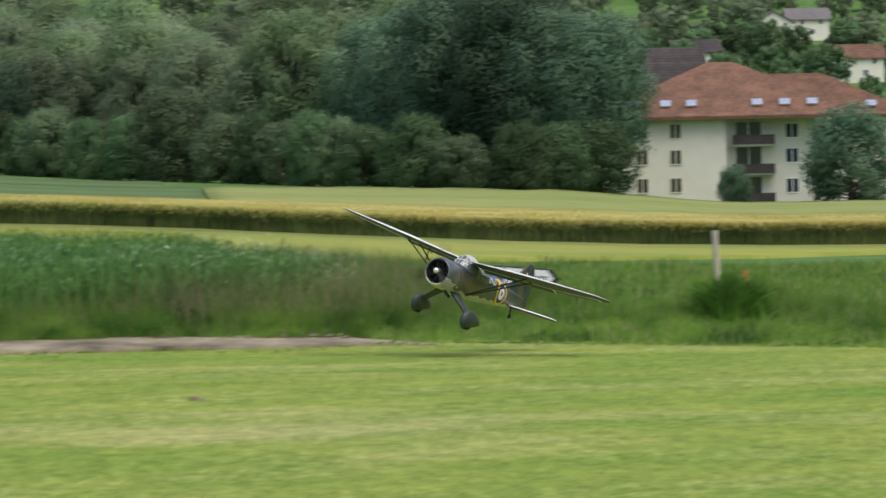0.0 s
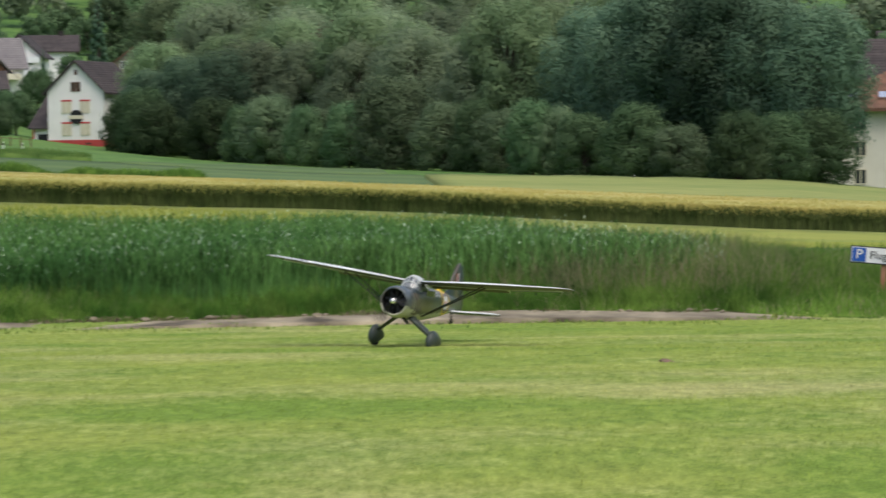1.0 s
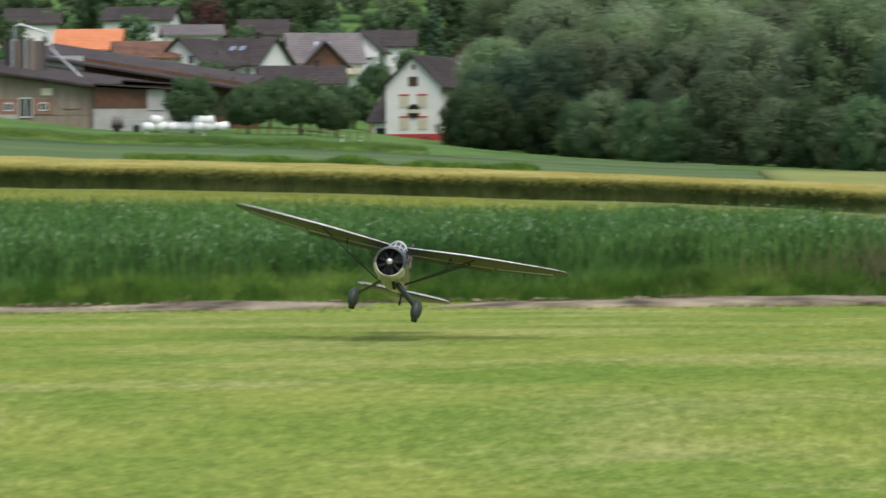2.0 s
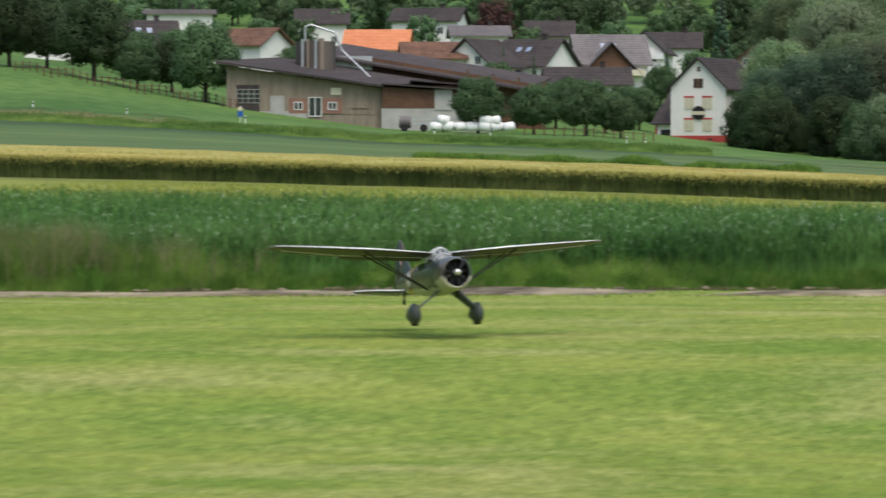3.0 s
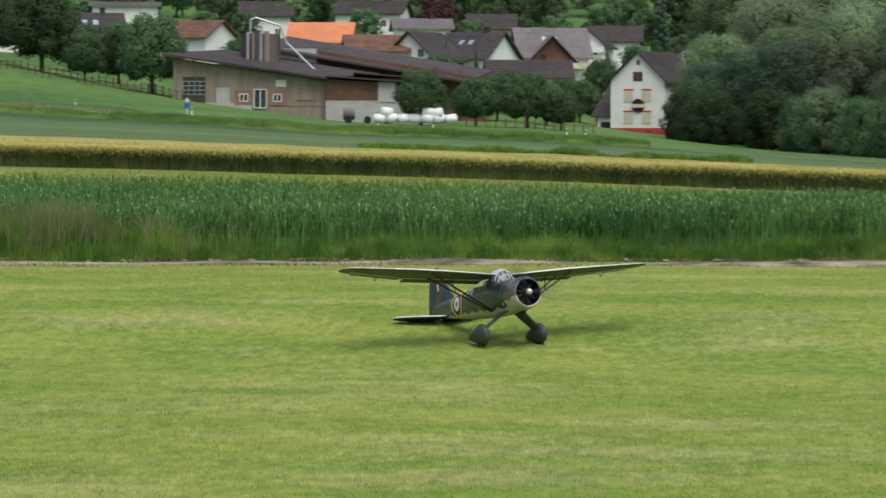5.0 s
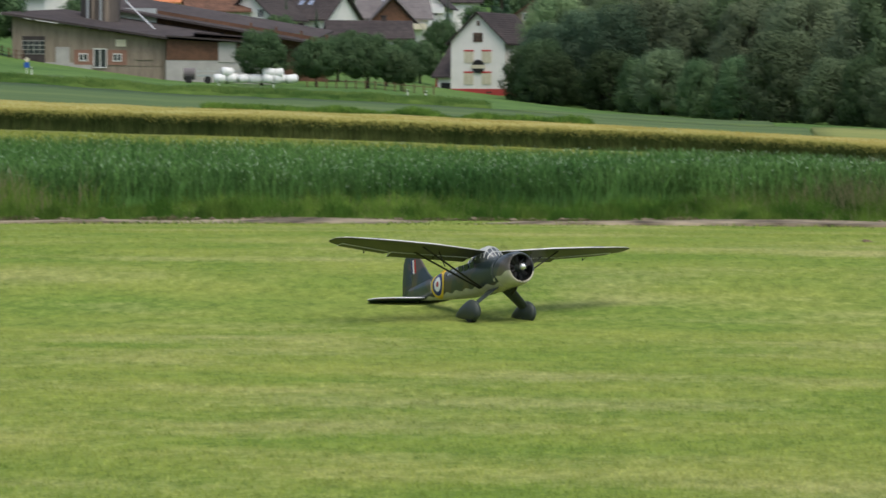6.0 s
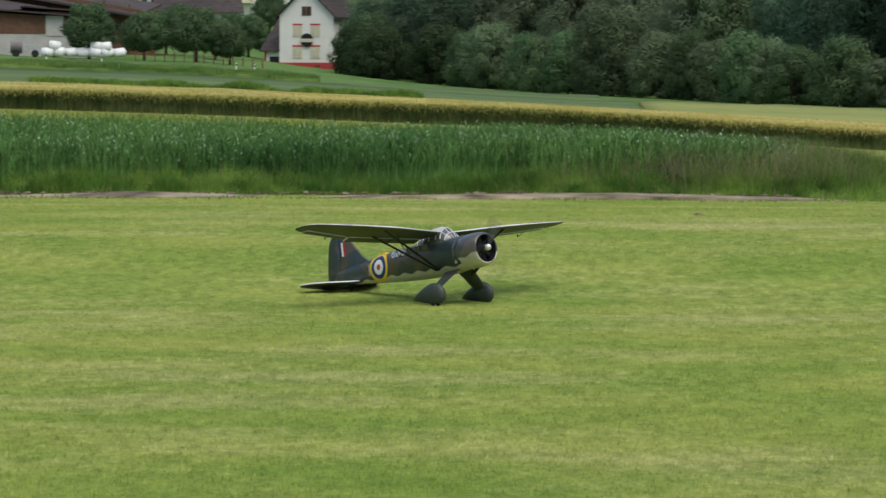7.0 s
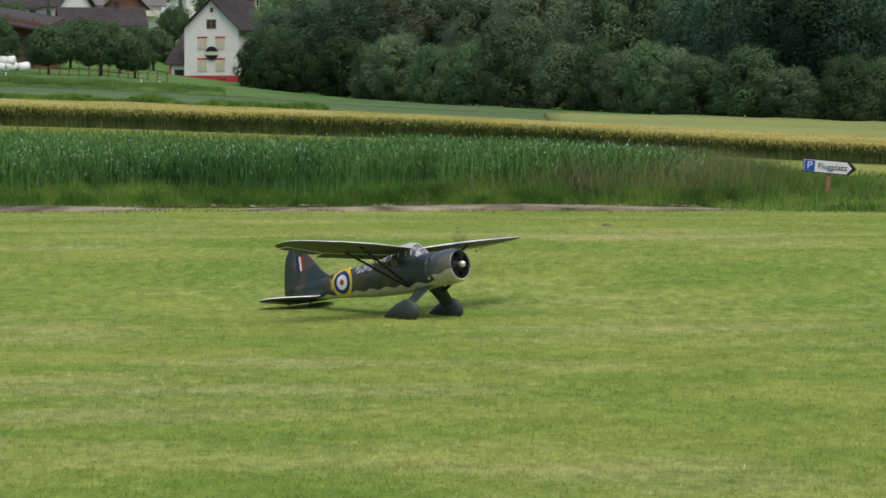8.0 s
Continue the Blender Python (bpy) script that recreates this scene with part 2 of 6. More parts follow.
M_WHITE = material("white_paint", (0.76, 0.76, 0.74), (0.82, 0.82, 0.8), 3.0, 0.5)
M_SHUTTER = material("cream_shutter", (0.62, 0.57, 0.42), (0.7, 0.65, 0.5), 3.0, 0.7)
M_RED = material("red_paint", (0.45, 0.04, 0.04), (0.52, 0.06, 0.05), 3.0, 0.5)
M_BLACK = material("black_paint", (0.015, 0.015, 0.015), (0.025, 0.025, 0.025), 3.0, 0.5)
M_BLUE = material("blue_paint", (0.02, 0.09, 0.36), (0.03, 0.11, 0.42), 3.0, 0.4)
M_RUST = material("rusty_post", (0.3, 0.13, 0.07), (0.4, 0.2, 0.12), 8.0, 0.8)
M_POST = material("grey_wood_post", (0.36, 0.32, 0.26), (0.48, 0.43, 0.35), 8.0, 0.85, 0.4)
M_BANK = material("lush_bank_grass", (0.032, 0.085, 0.012), (0.11, 0.178, 0.036), 1.3, 0.9, 0.8, (0.5, 1, 1))
M_ORANGE = material("orange_plastic", (0.6, 0.17, 0.06), (0.68, 0.22, 0.08), 6.0, 0.6)


# ---- building helpers ----
def finish(name, bm, mat, parent=None, label="", smooth=False):
    me = bpy.data.meshes.new(name)
    bm.normal_update()
    bm.to_mesh(me)
    bm.free()
    for m in (mat if isinstance(mat, (list, tuple)) else [mat]):
        me.materials.append(m)
    if smooth:
        me.polygons.foreach_set("use_smooth", [True] * len(me.polygons))
    ob = new(name, me)
    if parent is not None:
        ob.parent = parent
    if label:
        ob["label"] = label
    return ob


def part(name, bm, mat, parent, label="", smooth=False):
    return finish(name, bm, mat, parent, label, smooth)


def box(bm, x0, x1, y0, y1, z0, z1, mi=0, m=None):
    vs = [bm.verts.new(p) for p in ((x0, y0, z0), (x1, y0, z0), (x1, y1, z0), (x0, y1, z0), (x0, y0, z1), (x1, y0, z1), (x1, y1, z1), (x0, y1, z1))]
    for f in ((0, 3, 2, 1), (4, 5, 6, 7), (0, 1, 5, 4), (1, 2, 6, 5), (2, 3, 7, 6), (3, 0, 4, 7)):
        bm.faces.new([vs[i] for i in f]).material_index = mi
    if m is not None:
        bmesh.ops.transform(bm, matrix=m, verts=vs)
    return vs


def boxed(x0, x1, y0, y1, z0, z1):
    bm = bmesh.new()
    box(bm, x0, x1, y0, y1, z0, z1)
    return bm


def prism(bm, outline, y0, y1, mi=0):
    """An outline in x, z pulled along y."""
    a = [bm.verts.new((x, y0, z)) for x, z in outline]
    b = [bm.verts.new((x, y1, z)) for x, z in outline]
    n = len(a)
    for f in [a[::-1], b] + [[a[i], a[(i + 1) % n], b[(i + 1) % n], b[i]] for i in range(n)]:
        bm.faces.new(f).material_index = mi
    bmesh.ops.recalc_face_normals(bm, faces=bm.faces[:])


def rod(bm, p, q, r0, r1=None, n=8, cap=True):
    p, q = Vector(p), Vector(q)
    r1 = r0 if r1 is None else r1
    turn = (q - p).to_track_quat("Z", "Y").to_matrix()
    rings = []
    for c, r in ((p, r0), (q, r1)):
        rings.append([bm.verts.new(c + turn @ Vector((r * math.cos(2 * math.pi * i / n), r * math.sin(2 * math.pi * i / n), 0))) for i in range(n)])
    for i in range(n):
        bm.faces.new((rings[0][i], rings[0][(i + 1) % n], rings[1][(i + 1) % n], rings[1][i]))
    if cap:
        bm.faces.new(rings[0][::-1])
        bm.faces.new(rings[1])


def loft(bm, rings, close=True, mi=0):
    """Rings of points joined one to the next."""
    vs = [[bm.verts.new(p) for p in ring] for ring in rings]
    n = len(vs[0])
    for a, b in zip(vs, vs[1:]):
        for i in range(n):
            bm.faces.new((a[i], a[(i + 1) % n], b[(i + 1) % n], b[i])).material_index = mi
    if close:
        bm.faces.new(vs[0][::-1]).material_index = mi
        bm.faces.new(vs[-1]).material_index = mi
    bmesh.ops.recalc_face_normals(bm, faces=bm.faces[:])
    return vs


def sheet_mesh(name, verts, quads, mats, index=None):
    """A mesh from numpy arrays of points and faces of one size."""
    me = bpy.data.meshes.new(name)
    verts, quads = np.asarray(verts, np.float32), np.asarray(quads, np.int32)
    k = quads.shape[1]
    me.vertices.add(len(verts))
    me.vertices.foreach_set("co", verts.ravel())
    me.loops.add(quads.size)
    me.loops.foreach_set("vertex_index", quads.ravel())
    me.polygons.add(len(quads))
    me.polygons.foreach_set("loop_start", np.arange(0, quads.size, k, dtype=np.int32))
    for m in mats:
        me.materials.append(m)
    if index is not None:
        me.polygons.foreach_set("material_index", np.asarray(index, np.int32))
    me.update(calc_edges=True)
    me.validate()
    return me


# ---- the lie of the land: heights by bearing (degrees, left is positive) and distance ----
BEARING = np.array([-180, -40, -15, -10, -7.3, -5.4, -2, 0, 1.8, 3.6, 5.5, 7.35, 8.8, 11.1, 12.9, 14.4, 18, 40, 180.0])
REACH = np.array([0, 29, 30.5, 32.3, 36, 42, 44.5, 52, 150, 300, 345, 400, 460, 560, 800, 1300, 2200, 3500, 4800.0])
FLAT = np.zeros(19)
NEARBY = np.full(19, -0.19)
AT150 = np.array([-1, -1.3, -1.4, -1.28, -1.02, -0.79, -0.3, -0.05, 0.1, 0.22, 0.36, 0.5, 0.58, 0.75, 0.87, 0.94, 1.1, 1.2, -1])
AT300 = np.array([-1, -2, -2, -2.0, -0.75, -0.35, 0.1, 0.4, 0.95, 1.6, 2.1, 2.4, 2.6, 3.3, 3.7, 4, 4.3, 5, -1])
AT345 = np.array([0, -2, -2, -2.2, -0.45, -0.1, 0.55, 0.9, 1.45, 2.5, 3.3, 3.8, 4.0, 5.0, 5.6, 6.2, 6.5, 7, 0])
AT400 = np.array([2, -1, -1, -1.2, 0.0, 0.35, 0.95, 1.3, 2.0, 3.2, 4.4, 4.7, 5, 7.2, 9.2, 11.2, 13, 14, 2])
AT460 = np.array([4, 2, 2, 2, 2.5, 3, 3.5, 3.8, 4, 4.2, 6.5, 7.4, 8, 9.6, 12, 14.3, 16, 17, 4])
AT560 = np.array([8, 6, 6, 6, 6, 7, 8, 9, 10, 11.5, 12.8, 14, 14.7, 15.5, 16.5, 17.5, 19, 20, 8])
AT150 = AT150 - 0.24 + np.interp(BEARING, (-5, 0, 7, 13, 40, 180), (0, 0.1, 0.2, 0.14, 0.1, 0))
LEVELS = np.stack([NEARBY, NEARBY, FLAT - 0.12, FLAT + 0.11, FLAT + 0.19, FLAT + 0.19, FLAT + 0.1, FLAT, AT150, AT300, AT345, AT400, AT460, AT560,
                   AT560 + 17, AT560 + 80, AT560 + 190, AT560 + 260, AT560 + 280])


def land(x, y):
    """The ground's height at x, y."""
    x, y = np.asarray(x, float), np.asarray(y, float)
    az = np.degrees(np.arctan2(-x, y))
    d = np.hypot(x, y)
    by = np.stack([np.interp(az, BEARING, row) for row in LEVELS])
    i = np.clip(np.searchsorted(REACH, d, side="right") - 1, 0, len(REACH) - 2)
    f = np.clip((d - REACH[i]) / (REACH[i + 1] - REACH[i]), 0, 1)
    lo = np.take_along_axis(by, i[None], 0)[0]
    hi = np.take_along_axis(by, i[None] + 1, 0)[0]
    return lo + (hi - lo) * f


def spot(az, d, up=0.0):
    """The place on the ground at a bearing and distance."""
    x, y = -d * math.sin(radians(az)), d * math.cos(radians(az))
    return x, y, float(land([x], [y])[0]) + up


def bend(x):
    """How far the edge of the lawn, the track and the crop behind it come forward towards the west."""
    return np.interp(x, (-30, -14, -12, -9, -6.5, -3, 0), (-12, -4.0, -2.9, -1.5, -0.6, -0.1, 0))


def patch(name, x_of, y_rows, nx, lift, mat, label, kind="structure", wave=0.0, bent=False):
    """A field that follows the land: x_of(y) gives its two ends, y_rows its rows; its edges go down to the ground."""
    v, rows = [], len(y_rows)
    for j, y in enumerate(y_rows):
        a, b = x_of(y)
        for i in range(nx):
            v.append((a + (b - a) * i / (nx - 1), y))
    v = np.array(v)
    if bent:
        v[:, 1] += bend(v[:, 0])
    z = land(v[:, 0], v[:, 1]) + lift
    if wave:
        z += wave * np.array([noise.noise((p[0] * 0.35, p[1] * 0.2, 3.1)) for p in v])
    top = np.column_stack([v, z])
    q = [(j * nx + i, j * nx + i + 1, (j + 1) * nx + i + 1, (j + 1) * nx + i) for j in range(rows - 1) for i in range(nx - 1)]
    edge = [i for i in range(nx)] + [j * nx + nx - 1 for j in range(1, rows)] + [(rows - 1) * nx + i for i in range(nx - 2, -1, -1)] + [j * nx for j in range(rows - 2, 0, -1)]
    low = top[edge].copy()
    low[:, 2] -= lift + 0.3
    n0, n = len(top), len(edge)
    q += [(edge[i], n0 + i, n0 + (i + 1) % n, edge[(i + 1) % n]) for i in range(n)]
    ob = new(name, sheet_mesh(name, np.vstack([top, low]), q, [mat]))
    return tagged(ob, label, "field", kind=kind)


def blades(name, x, y, height, width, mats, index, label, category, droop=0.35, lift=0.0, seed=1, flat=False, soft=None):
    """Many bent blades of grass or straw on the land, in one object."""
    rng = np.random.default_rng(seed)
    n = len(x)
    z = land(x, y) + lift
    turn = rng.uniform(0, 2 * np.pi, n)
    lean = rng.uniform(0.0, droop, n) * height
    if flat:
        lean = rng.uniform(0.6, 1.0, n) * droop * height
    lx, ly = np.cos(turn) * lean, np.sin(turn) * lean
    face = rng.uniform(-0.8, 0.8, n)
    wx, wy = np.cos(face) * width, np.sin(face) * width
    if flat:
        wx, wy = -np.sin(turn) * width, np.cos(turn) * width
    p = np.stack([
        np.stack([x - wx, y - wy, z], 1), np.stack([x + wx, y + wy, z], 1),
        np.stack([x + wx * 0.8 + lx * 0.35, y + wy * 0.8 + ly * 0.35, z + height * 0.6], 1),
        np.stack([x - wx * 0.8 + lx * 0.35, y - wy * 0.8 + ly * 0.35, z + height * 0.6], 1),
        np.stack([x + lx + wx * 0.15, y + ly + wy * 0.15, z + height * np.maximum(0.35, 1 - 0.25 * lean / height)], 1),
        np.stack([x + lx - wx * 0.15, y + ly - wy * 0.15, z + height * np.maximum(0.35, 1 - 0.25 * lean / height)], 1)], 1).reshape(-1, 3)
    o = np.arange(n)[:, None] * 6
    q = np.concatenate([o + np.array([[0, 1, 2, 3]]), o + np.array([[3, 2, 4, 5]])], 1).reshape(-1, 4)
    idx = np.repeat(np.asarray(index) * np.ones(n, int), 2)
    me = sheet_mesh(name, p, q, mats, idx)
    if soft:
        side = np.stack([wy, -wx, np.zeros(n)], 1)
        side /= np.linalg.norm(side, axis=1)[:, None]
        nrm = side * (1 - soft) + np.array([0, 0, soft])
        me.normals_split_custom_set_from_vertices(np.repeat(nrm / np.linalg.norm(nrm, axis=1)[:, None], 6, axis=0))
    return tagged(new(name, me), label, category, kind="stuff")


# ---- ground ----
def build_ground():
    az = np.unique(np.concatenate([np.arange(-180, -18, 6), np.arange(-18, 22, 0.5), np.arange(22, 181, 6)]))
    az = az[az < 179.9]
    d = np.unique(np.concatenate([[0.01, 2], np.arange(5, 60, 1.25), np.arange(60, 150, 10), np.arange(150, 480, 10), REACH[7:], [650, 900, 1000, 1150, 1500, 1800, 2600]]))
    v, q = [(0, 0, -0.19)], []
    for r in d:
        for a in az:
            v.append((-r * math.sin(radians(a)), r * math.cos(radians(a)), 0))
    v = np.array(v, float)
    v[1:, 2] = land(v[1:, 0], v[1:, 1])
    n = len(az)
    for j in range(len(d) - 1):
        for i in range(n):
            q.append((1 + j * n + i, 1 + (j + 1) * n + i, 1 + (j + 1) * n + (i + 1) % n, 1 + j * n + (i + 1) % n))
    idx = [0 if d[k // n] < 58 else 1 for k in range(len(q))]
    me = sheet_mesh("ground", v, q, [M_LAWN, M_MEADOW], idx)
    tagged(new("ground", me), "mown green airfield lawn running out into hilly meadows", "ground", kind="structure")


build_ground()


def crop_leaves(name, x, y, base, length, width, mat, label, category, seed):
    """Arching leaves that spring from the stalks of a crop, in one object."""
    rng = np.random.default_rng(seed)
    n = len(x)
    z = land(x, y) + base
    turn = rng.uniform(0, 2 * np.pi, n)
    c, q = np.cos(turn), np.sin(turn)
    sag = rng.uniform(0.35, 1.0, n)
    rows = []
    for out, up, w in ((0.0, 0.0, 0.7), (0.16, 0.42, 1.0), (0.42, 0.72, 0.8), (0.72, 0.62, 0.15)):
        o, u, hw = out * length * sag, (up - max(0, out - 0.3) * 0.5 * sag) * length, w * width
        rows.append(np.stack([x + c * o + q * hw, y + q * o - c * hw, z + u], 1))
        rows.append(np.stack([x + c * o - q * hw, y + q * o + c * hw, z + u], 1))
    p = np.stack(rows, 1).reshape(-1, 3)
    o = np.arange(n)[:, None] * 8
    f = np.concatenate([o + np.array([[k, k + 1, k + 3, k + 2]]) for k in (0, 2, 4)], 1).reshape(-1, 4)
    me = sheet_mesh(name, p, f, [mat])
    return tagged(new(name, me), label, category, kind="stuff")


def build_fields():
    rng = np.random.default_rng(5)
    # dirt track along the edge of the lawn
    patch("dirt_track", lambda y: (-24, 4.6 - (y - 51.2) * 0.4), [50.7, 51.2, 51.8, 52.4, 53.0, 53.5], 120, 0.02, M_SOIL, "dry brown dirt track along the mown lawn", wave=0.05, bent=True)
    # verge of long grass between track and wheat
    n = 75000
    x, y = rng.uniform(-24, 14, n), 53.0 + 2.1 * rng.random(n)
    clump = np.array([noise.noise((p * 0.75, q * 1.1, 0)) + 0.5 * noise.noise((p * 2.3, q * 2.3, 4)) for p, q in zip(x, y)])
    front = np.clip((y - 53.0) / 0.5, 0.25, 1)
    h = np.clip(0.16 + 0.10 * (y - 53.0) + 0.36 * clump + 0.3 * np.array([noise.noise((p * 0.28, 6, 2)) for p in x]), 0.05, 0.72) * front * rng.uniform(0.5, 1.1, n)
    blades("verge_grass", x, y + bend(x), h, rng.uniform(0.002, 0.007, n), [M_VERGE, M_DRYGRASS], (rng.random(n) < 0.07).astype(int), "long rough green grass in soft mounds along the dirt track", "grass", 1.1, seed=3, soft=0.35)
    # rounded tussocks that stand out of the verge
    k, each = 190, 190
    cx, cy = np.repeat(rng.uniform(-24, 6.0, k), each), np.repeat(53.15 + 1.5 * rng.random(k) ** 1.3, each)
    size = np.repeat(rng.uniform(0.5, 1.25, k), each)
    dx, dy = rng.normal(0, 0.17, k * each) * size, rng.normal(0, 0.12, k * each) * size
    tall = 0.44 * size * np.exp(-(dx * dx + dy * dy) / (0.075 * size * size)) * rng.uniform(0.55, 1.05, k * each)
    x, y = cx + dx, cy + dy
    blades("grass_tussocks", x, y + bend(x), np.clip(tall, 0.05, 0.62), rng.uniform(0.003, 0.009, k * each), [M_VERGE, M_TUSSOCK], np.repeat((rng.random(k) < 0.55).astype(int), each), "rounded tussocks of lush grass in the verge", "grass", 0.9, seed=37, soft=0.4)
    n = 9000
    x, y = rng.uniform(-24, 4.4, n), rng.normal(53.0, 0.16, n)
    lip = np.array([noise.noise((p * 1.4, 1, 21)) for p in x])
    x, y, lip = x[lip > -0.15], y[lip > -0.15], lip[lip > -0.15]
    blades("trodden_grass", x, y + bend(x), (0.03 + 0.09 * np.clip(lip + 0.15, 0, 1)) * rng.uniform(0.5, 1.4, len(x)), rng.uniform(0.003, 0.009, len(x)), [M_CLOD, M_DRYGRASS, M_VERGE], rng.integers(0, 3, len(x)), "dead and trodden grass along the earth bank", "grass", 1.6, seed=35)
    n = 9000
    x, y = rng.uniform(-24, 14, n), rng.normal(50.6, 0.45, n)
    tuft = np.array([noise.noise((p * 0.8, q * 2.0, 5)) for p, q in zip(x, y)])
    x, y, tuft = x[tuft > 0.08], y[tuft > 0.08], tuft[tuft > 0.08]
    blades("track_edge_grass", x, y + bend(x), (0.015 + 0.07 * tuft) * rng.uniform(0.6, 1.3, len(x)), rng.uniform(0.004, 0.010, len(x)), [M_VERGE, M_BLADE], (rng.random(len(x)) < 0.6).astype(int), "tufts of grass growing over the edge of the track", "grass", 1.3, seed=31)
    # the mown lawn's own short blades
    n = 150000
    y = 14 * (50.6 / 14) ** (rng.random(n) ** 0.8)
    x = rng.uniform(-0.29, 0.21, n) * y
    blades("mown_lawn", x, y, rng.uniform(0.012, 0.032, n), rng.uniform(0.002, 0.006, n), [M_MOWN], 0, "short mown blades of the airfield lawn", "grass", 0.35, lift=-0.004, seed=33, soft=0.85)
    # tall seeding grass at the end of the wheat
    n = 42000
    x, y = rng.uniform(-0.8, 8.0, n), 53.5 + 16 * rng.random(n) ** 1.6
    lump = np.array([noise.noise((q * 0.8, r * 0.6, 31)) for q, r in zip(x, y)])
    h = np.interp(x, (-0.8, 1.5, 3.5, 4.8, 5.9, 7.5), (0.4, 0.74, 0.95, 0.86, 0.4, 0.18)) * (1 + 0.45 * lump) * np.clip((y - 53.2) / 1.2, 0.35, 1) * rng.uniform(0.5, 1.08, n)
    h = np.where((y > 57) & (x > 3.5), np.maximum(h, np.interp(x, (3.2, 4.6, 5.8, 6.6, 8.0), (0.9, 1.0, 0.85, 0.6, 0.3)) * rng.uniform(0.45, 1.05, n)), h)
    brown = np.interp(x, (-0.8, 2.2, 3.6, 5.5, 8), (0.1, 0.42, 0.42, 0.2, 0.08))
    blades("seeding_grass", x, y, np.clip(h, 0.05, 0.95), rng.uniform(0.002, 0.006, n), [M_DRYGRASS, M_VERGE], (rng.random(n) > brown * np.clip((h - 0.25) * 2.6, 0.15, 1.6)).astype(int), "tall soft brownish grass gone to seed", "grass", 1.2, seed=4, soft=0.35)
    n = 20000
    x, y = rng.normal(-13.2, 1.5, n), rng.uniform(53.5, 55.5, n)
    lump = np.array([noise.noise((q * 1.3, r * 1.3, 11)) for q, r in zip(x, y)])
    h = np.clip(1.0 - 0.13 * np.abs(x + 13.2) + 0.5 * lump, 0.12, 1.15) * rng.uniform(0.4, 1.05, n)
    blades("tall_weeds", x, y + bend(x), h, rng.uniform(0.004, 0.010, n), [M_DRYGRASS, M_VERGE], (rng.random(n) > np.clip((h - 0.4) * 1.3, 0.05, 0.8)).astype(int), "tall brownish weeds in front of the wheat", "grass", 0.6, seed=44, soft=0.3)
    n = 6000
    x, y = rng.normal(8.45, 0.17, n), rng.normal(53.6, 0.25, n)
    blades("nettle_clump", x, y, np.clip(0.66 - 1.0 * np.abs(x - 8.45), 0.12, 0.66) * rng.uniform(0.4, 1.1, n), rng.uniform(0.007, 0.018, n), [M_TUSSOCK], 0, "clump of green weeds at the foot of the post", "grass", 0.8, seed=45)
    # rough grass round the sign
    n = 60000
    x, y = rng.uniform(3.8, 26, n), 53.5 + 46 * rng.random(n) ** 1.5
    clump = np.array([noise.noise((p * 0.5, q * 0.5, 7)) for p, q in zip(x, y)])
    h = np.clip(0.16 + 0.3 * clump, 0.05, 0.6) * rng.uniform(0.6, 1.2, n)
    blades("rough_grass", x, y, h, rng.uniform(0.004, 0.012, n), [M_VERGE, M_DRYGRASS], (rng.random(n) < 0.12).astype(int), "rough ungrazed grass beside the lawn", "grass", 0.6, seed=6, soft=0.5)
    n = 26000
    x = rng.uniform(4.2, 16, n)
    y = 51.6 - (x - 4.4) * 0.95 + 8 * rng.random(n) ** 1.3
    y = np.where(y < 41, 41 + 8 * rng.random(n), y)
    clump = np.array([noise.noise((p * 0.6, q * 0.6, 17)) for p, q in zip(x, y)])
    rise = np.clip((y - (51.6 - (x - 4.4) * 0.95)) / 2.0, 0.12, 1)
    blades("rough_edge_grass", x, y, np.clip(0.2 + 0.3 * clump, 0.05, 0.5) * rise * rng.uniform(0.6, 1.2, n), rng.uniform(0.003, 0.009, n), [M_VERGE, M_DRYGRASS], (rng.random(n) < 0.08).astype(int), "rough grass spreading over the lawn's edge", "grass", 0.8, seed=61, soft=0.45)
    # wheat
    wheat_end = lambda x: 80 + np.clip(-x, 0, 8) * 1.2
    crest = lambda x: 0.03 + 0.11 * np.clip((x + 4) / 4, 0, 1)
    # added dark sheet in place of the shade between the stalks
    patch("wheat_shade_bed", lambda y: (-30, 4.0 - (y - 54) * 0.1), list(np.linspace(55.2, 74, 16)), 60, 0.35, M_WHEAT_SHADE, "added dark green sheet for the shaded depth of the wheat crop", "stuff")
    n = 42000
    x = rng.uniform(-30, 4.2, n)
    y = 54.7 + (wheat_end(x) - 54.7) * rng.random(n) ** 1.9
    x -= np.where(x > 0, 1.6 * np.array([noise.noise((q * 0.35, 2, 9)) for q in y]) + 0.06 * (y - 54), 0)
    y += bend(x) * np.clip((72 - y) / 16, 0, 1)
    blades("wheat_stalks", x, y, rng.uniform(0.5, 0.84, n) + crest(x), rng.uniform(0.004, 0.010, n), [M_WHEAT], 0, "upright blue-green stalks of unripe wheat", "wheat", 0.28, seed=7, soft=0.2)
    n = 95000
    x = rng.uniform(-30, 4.2, n)
    y = 54.65 + (wheat_end(x) - 54.65) * rng.random(n) ** 1.9
    x -= np.where(x > 0, 1.6 * np.array([noise.noise((q * 0.35, 2, 9)) for q in y]) + 0.06 * (y - 54), 0)
    y += bend(x) * np.clip((72 - y) / 16, 0, 1)
    crop_leaves("wheat_leaves", x, y, rng.uniform(0.22, 0.62, n) + crest(x), rng.uniform(0.16, 0.34, n), rng.uniform(0.004, 0.009, n), M_WHEAT, "dense arching blue-green leaves of unripe wheat", "wheat", 71)
    n = 11000
    x = rng.uniform(-30, 4.2, n)
    y = 54.65 + (wheat_end(x) - 54.65) * rng.random(n) ** 1.7
    y += bend(x) * np.clip((72 - y) / 16, 0, 1)
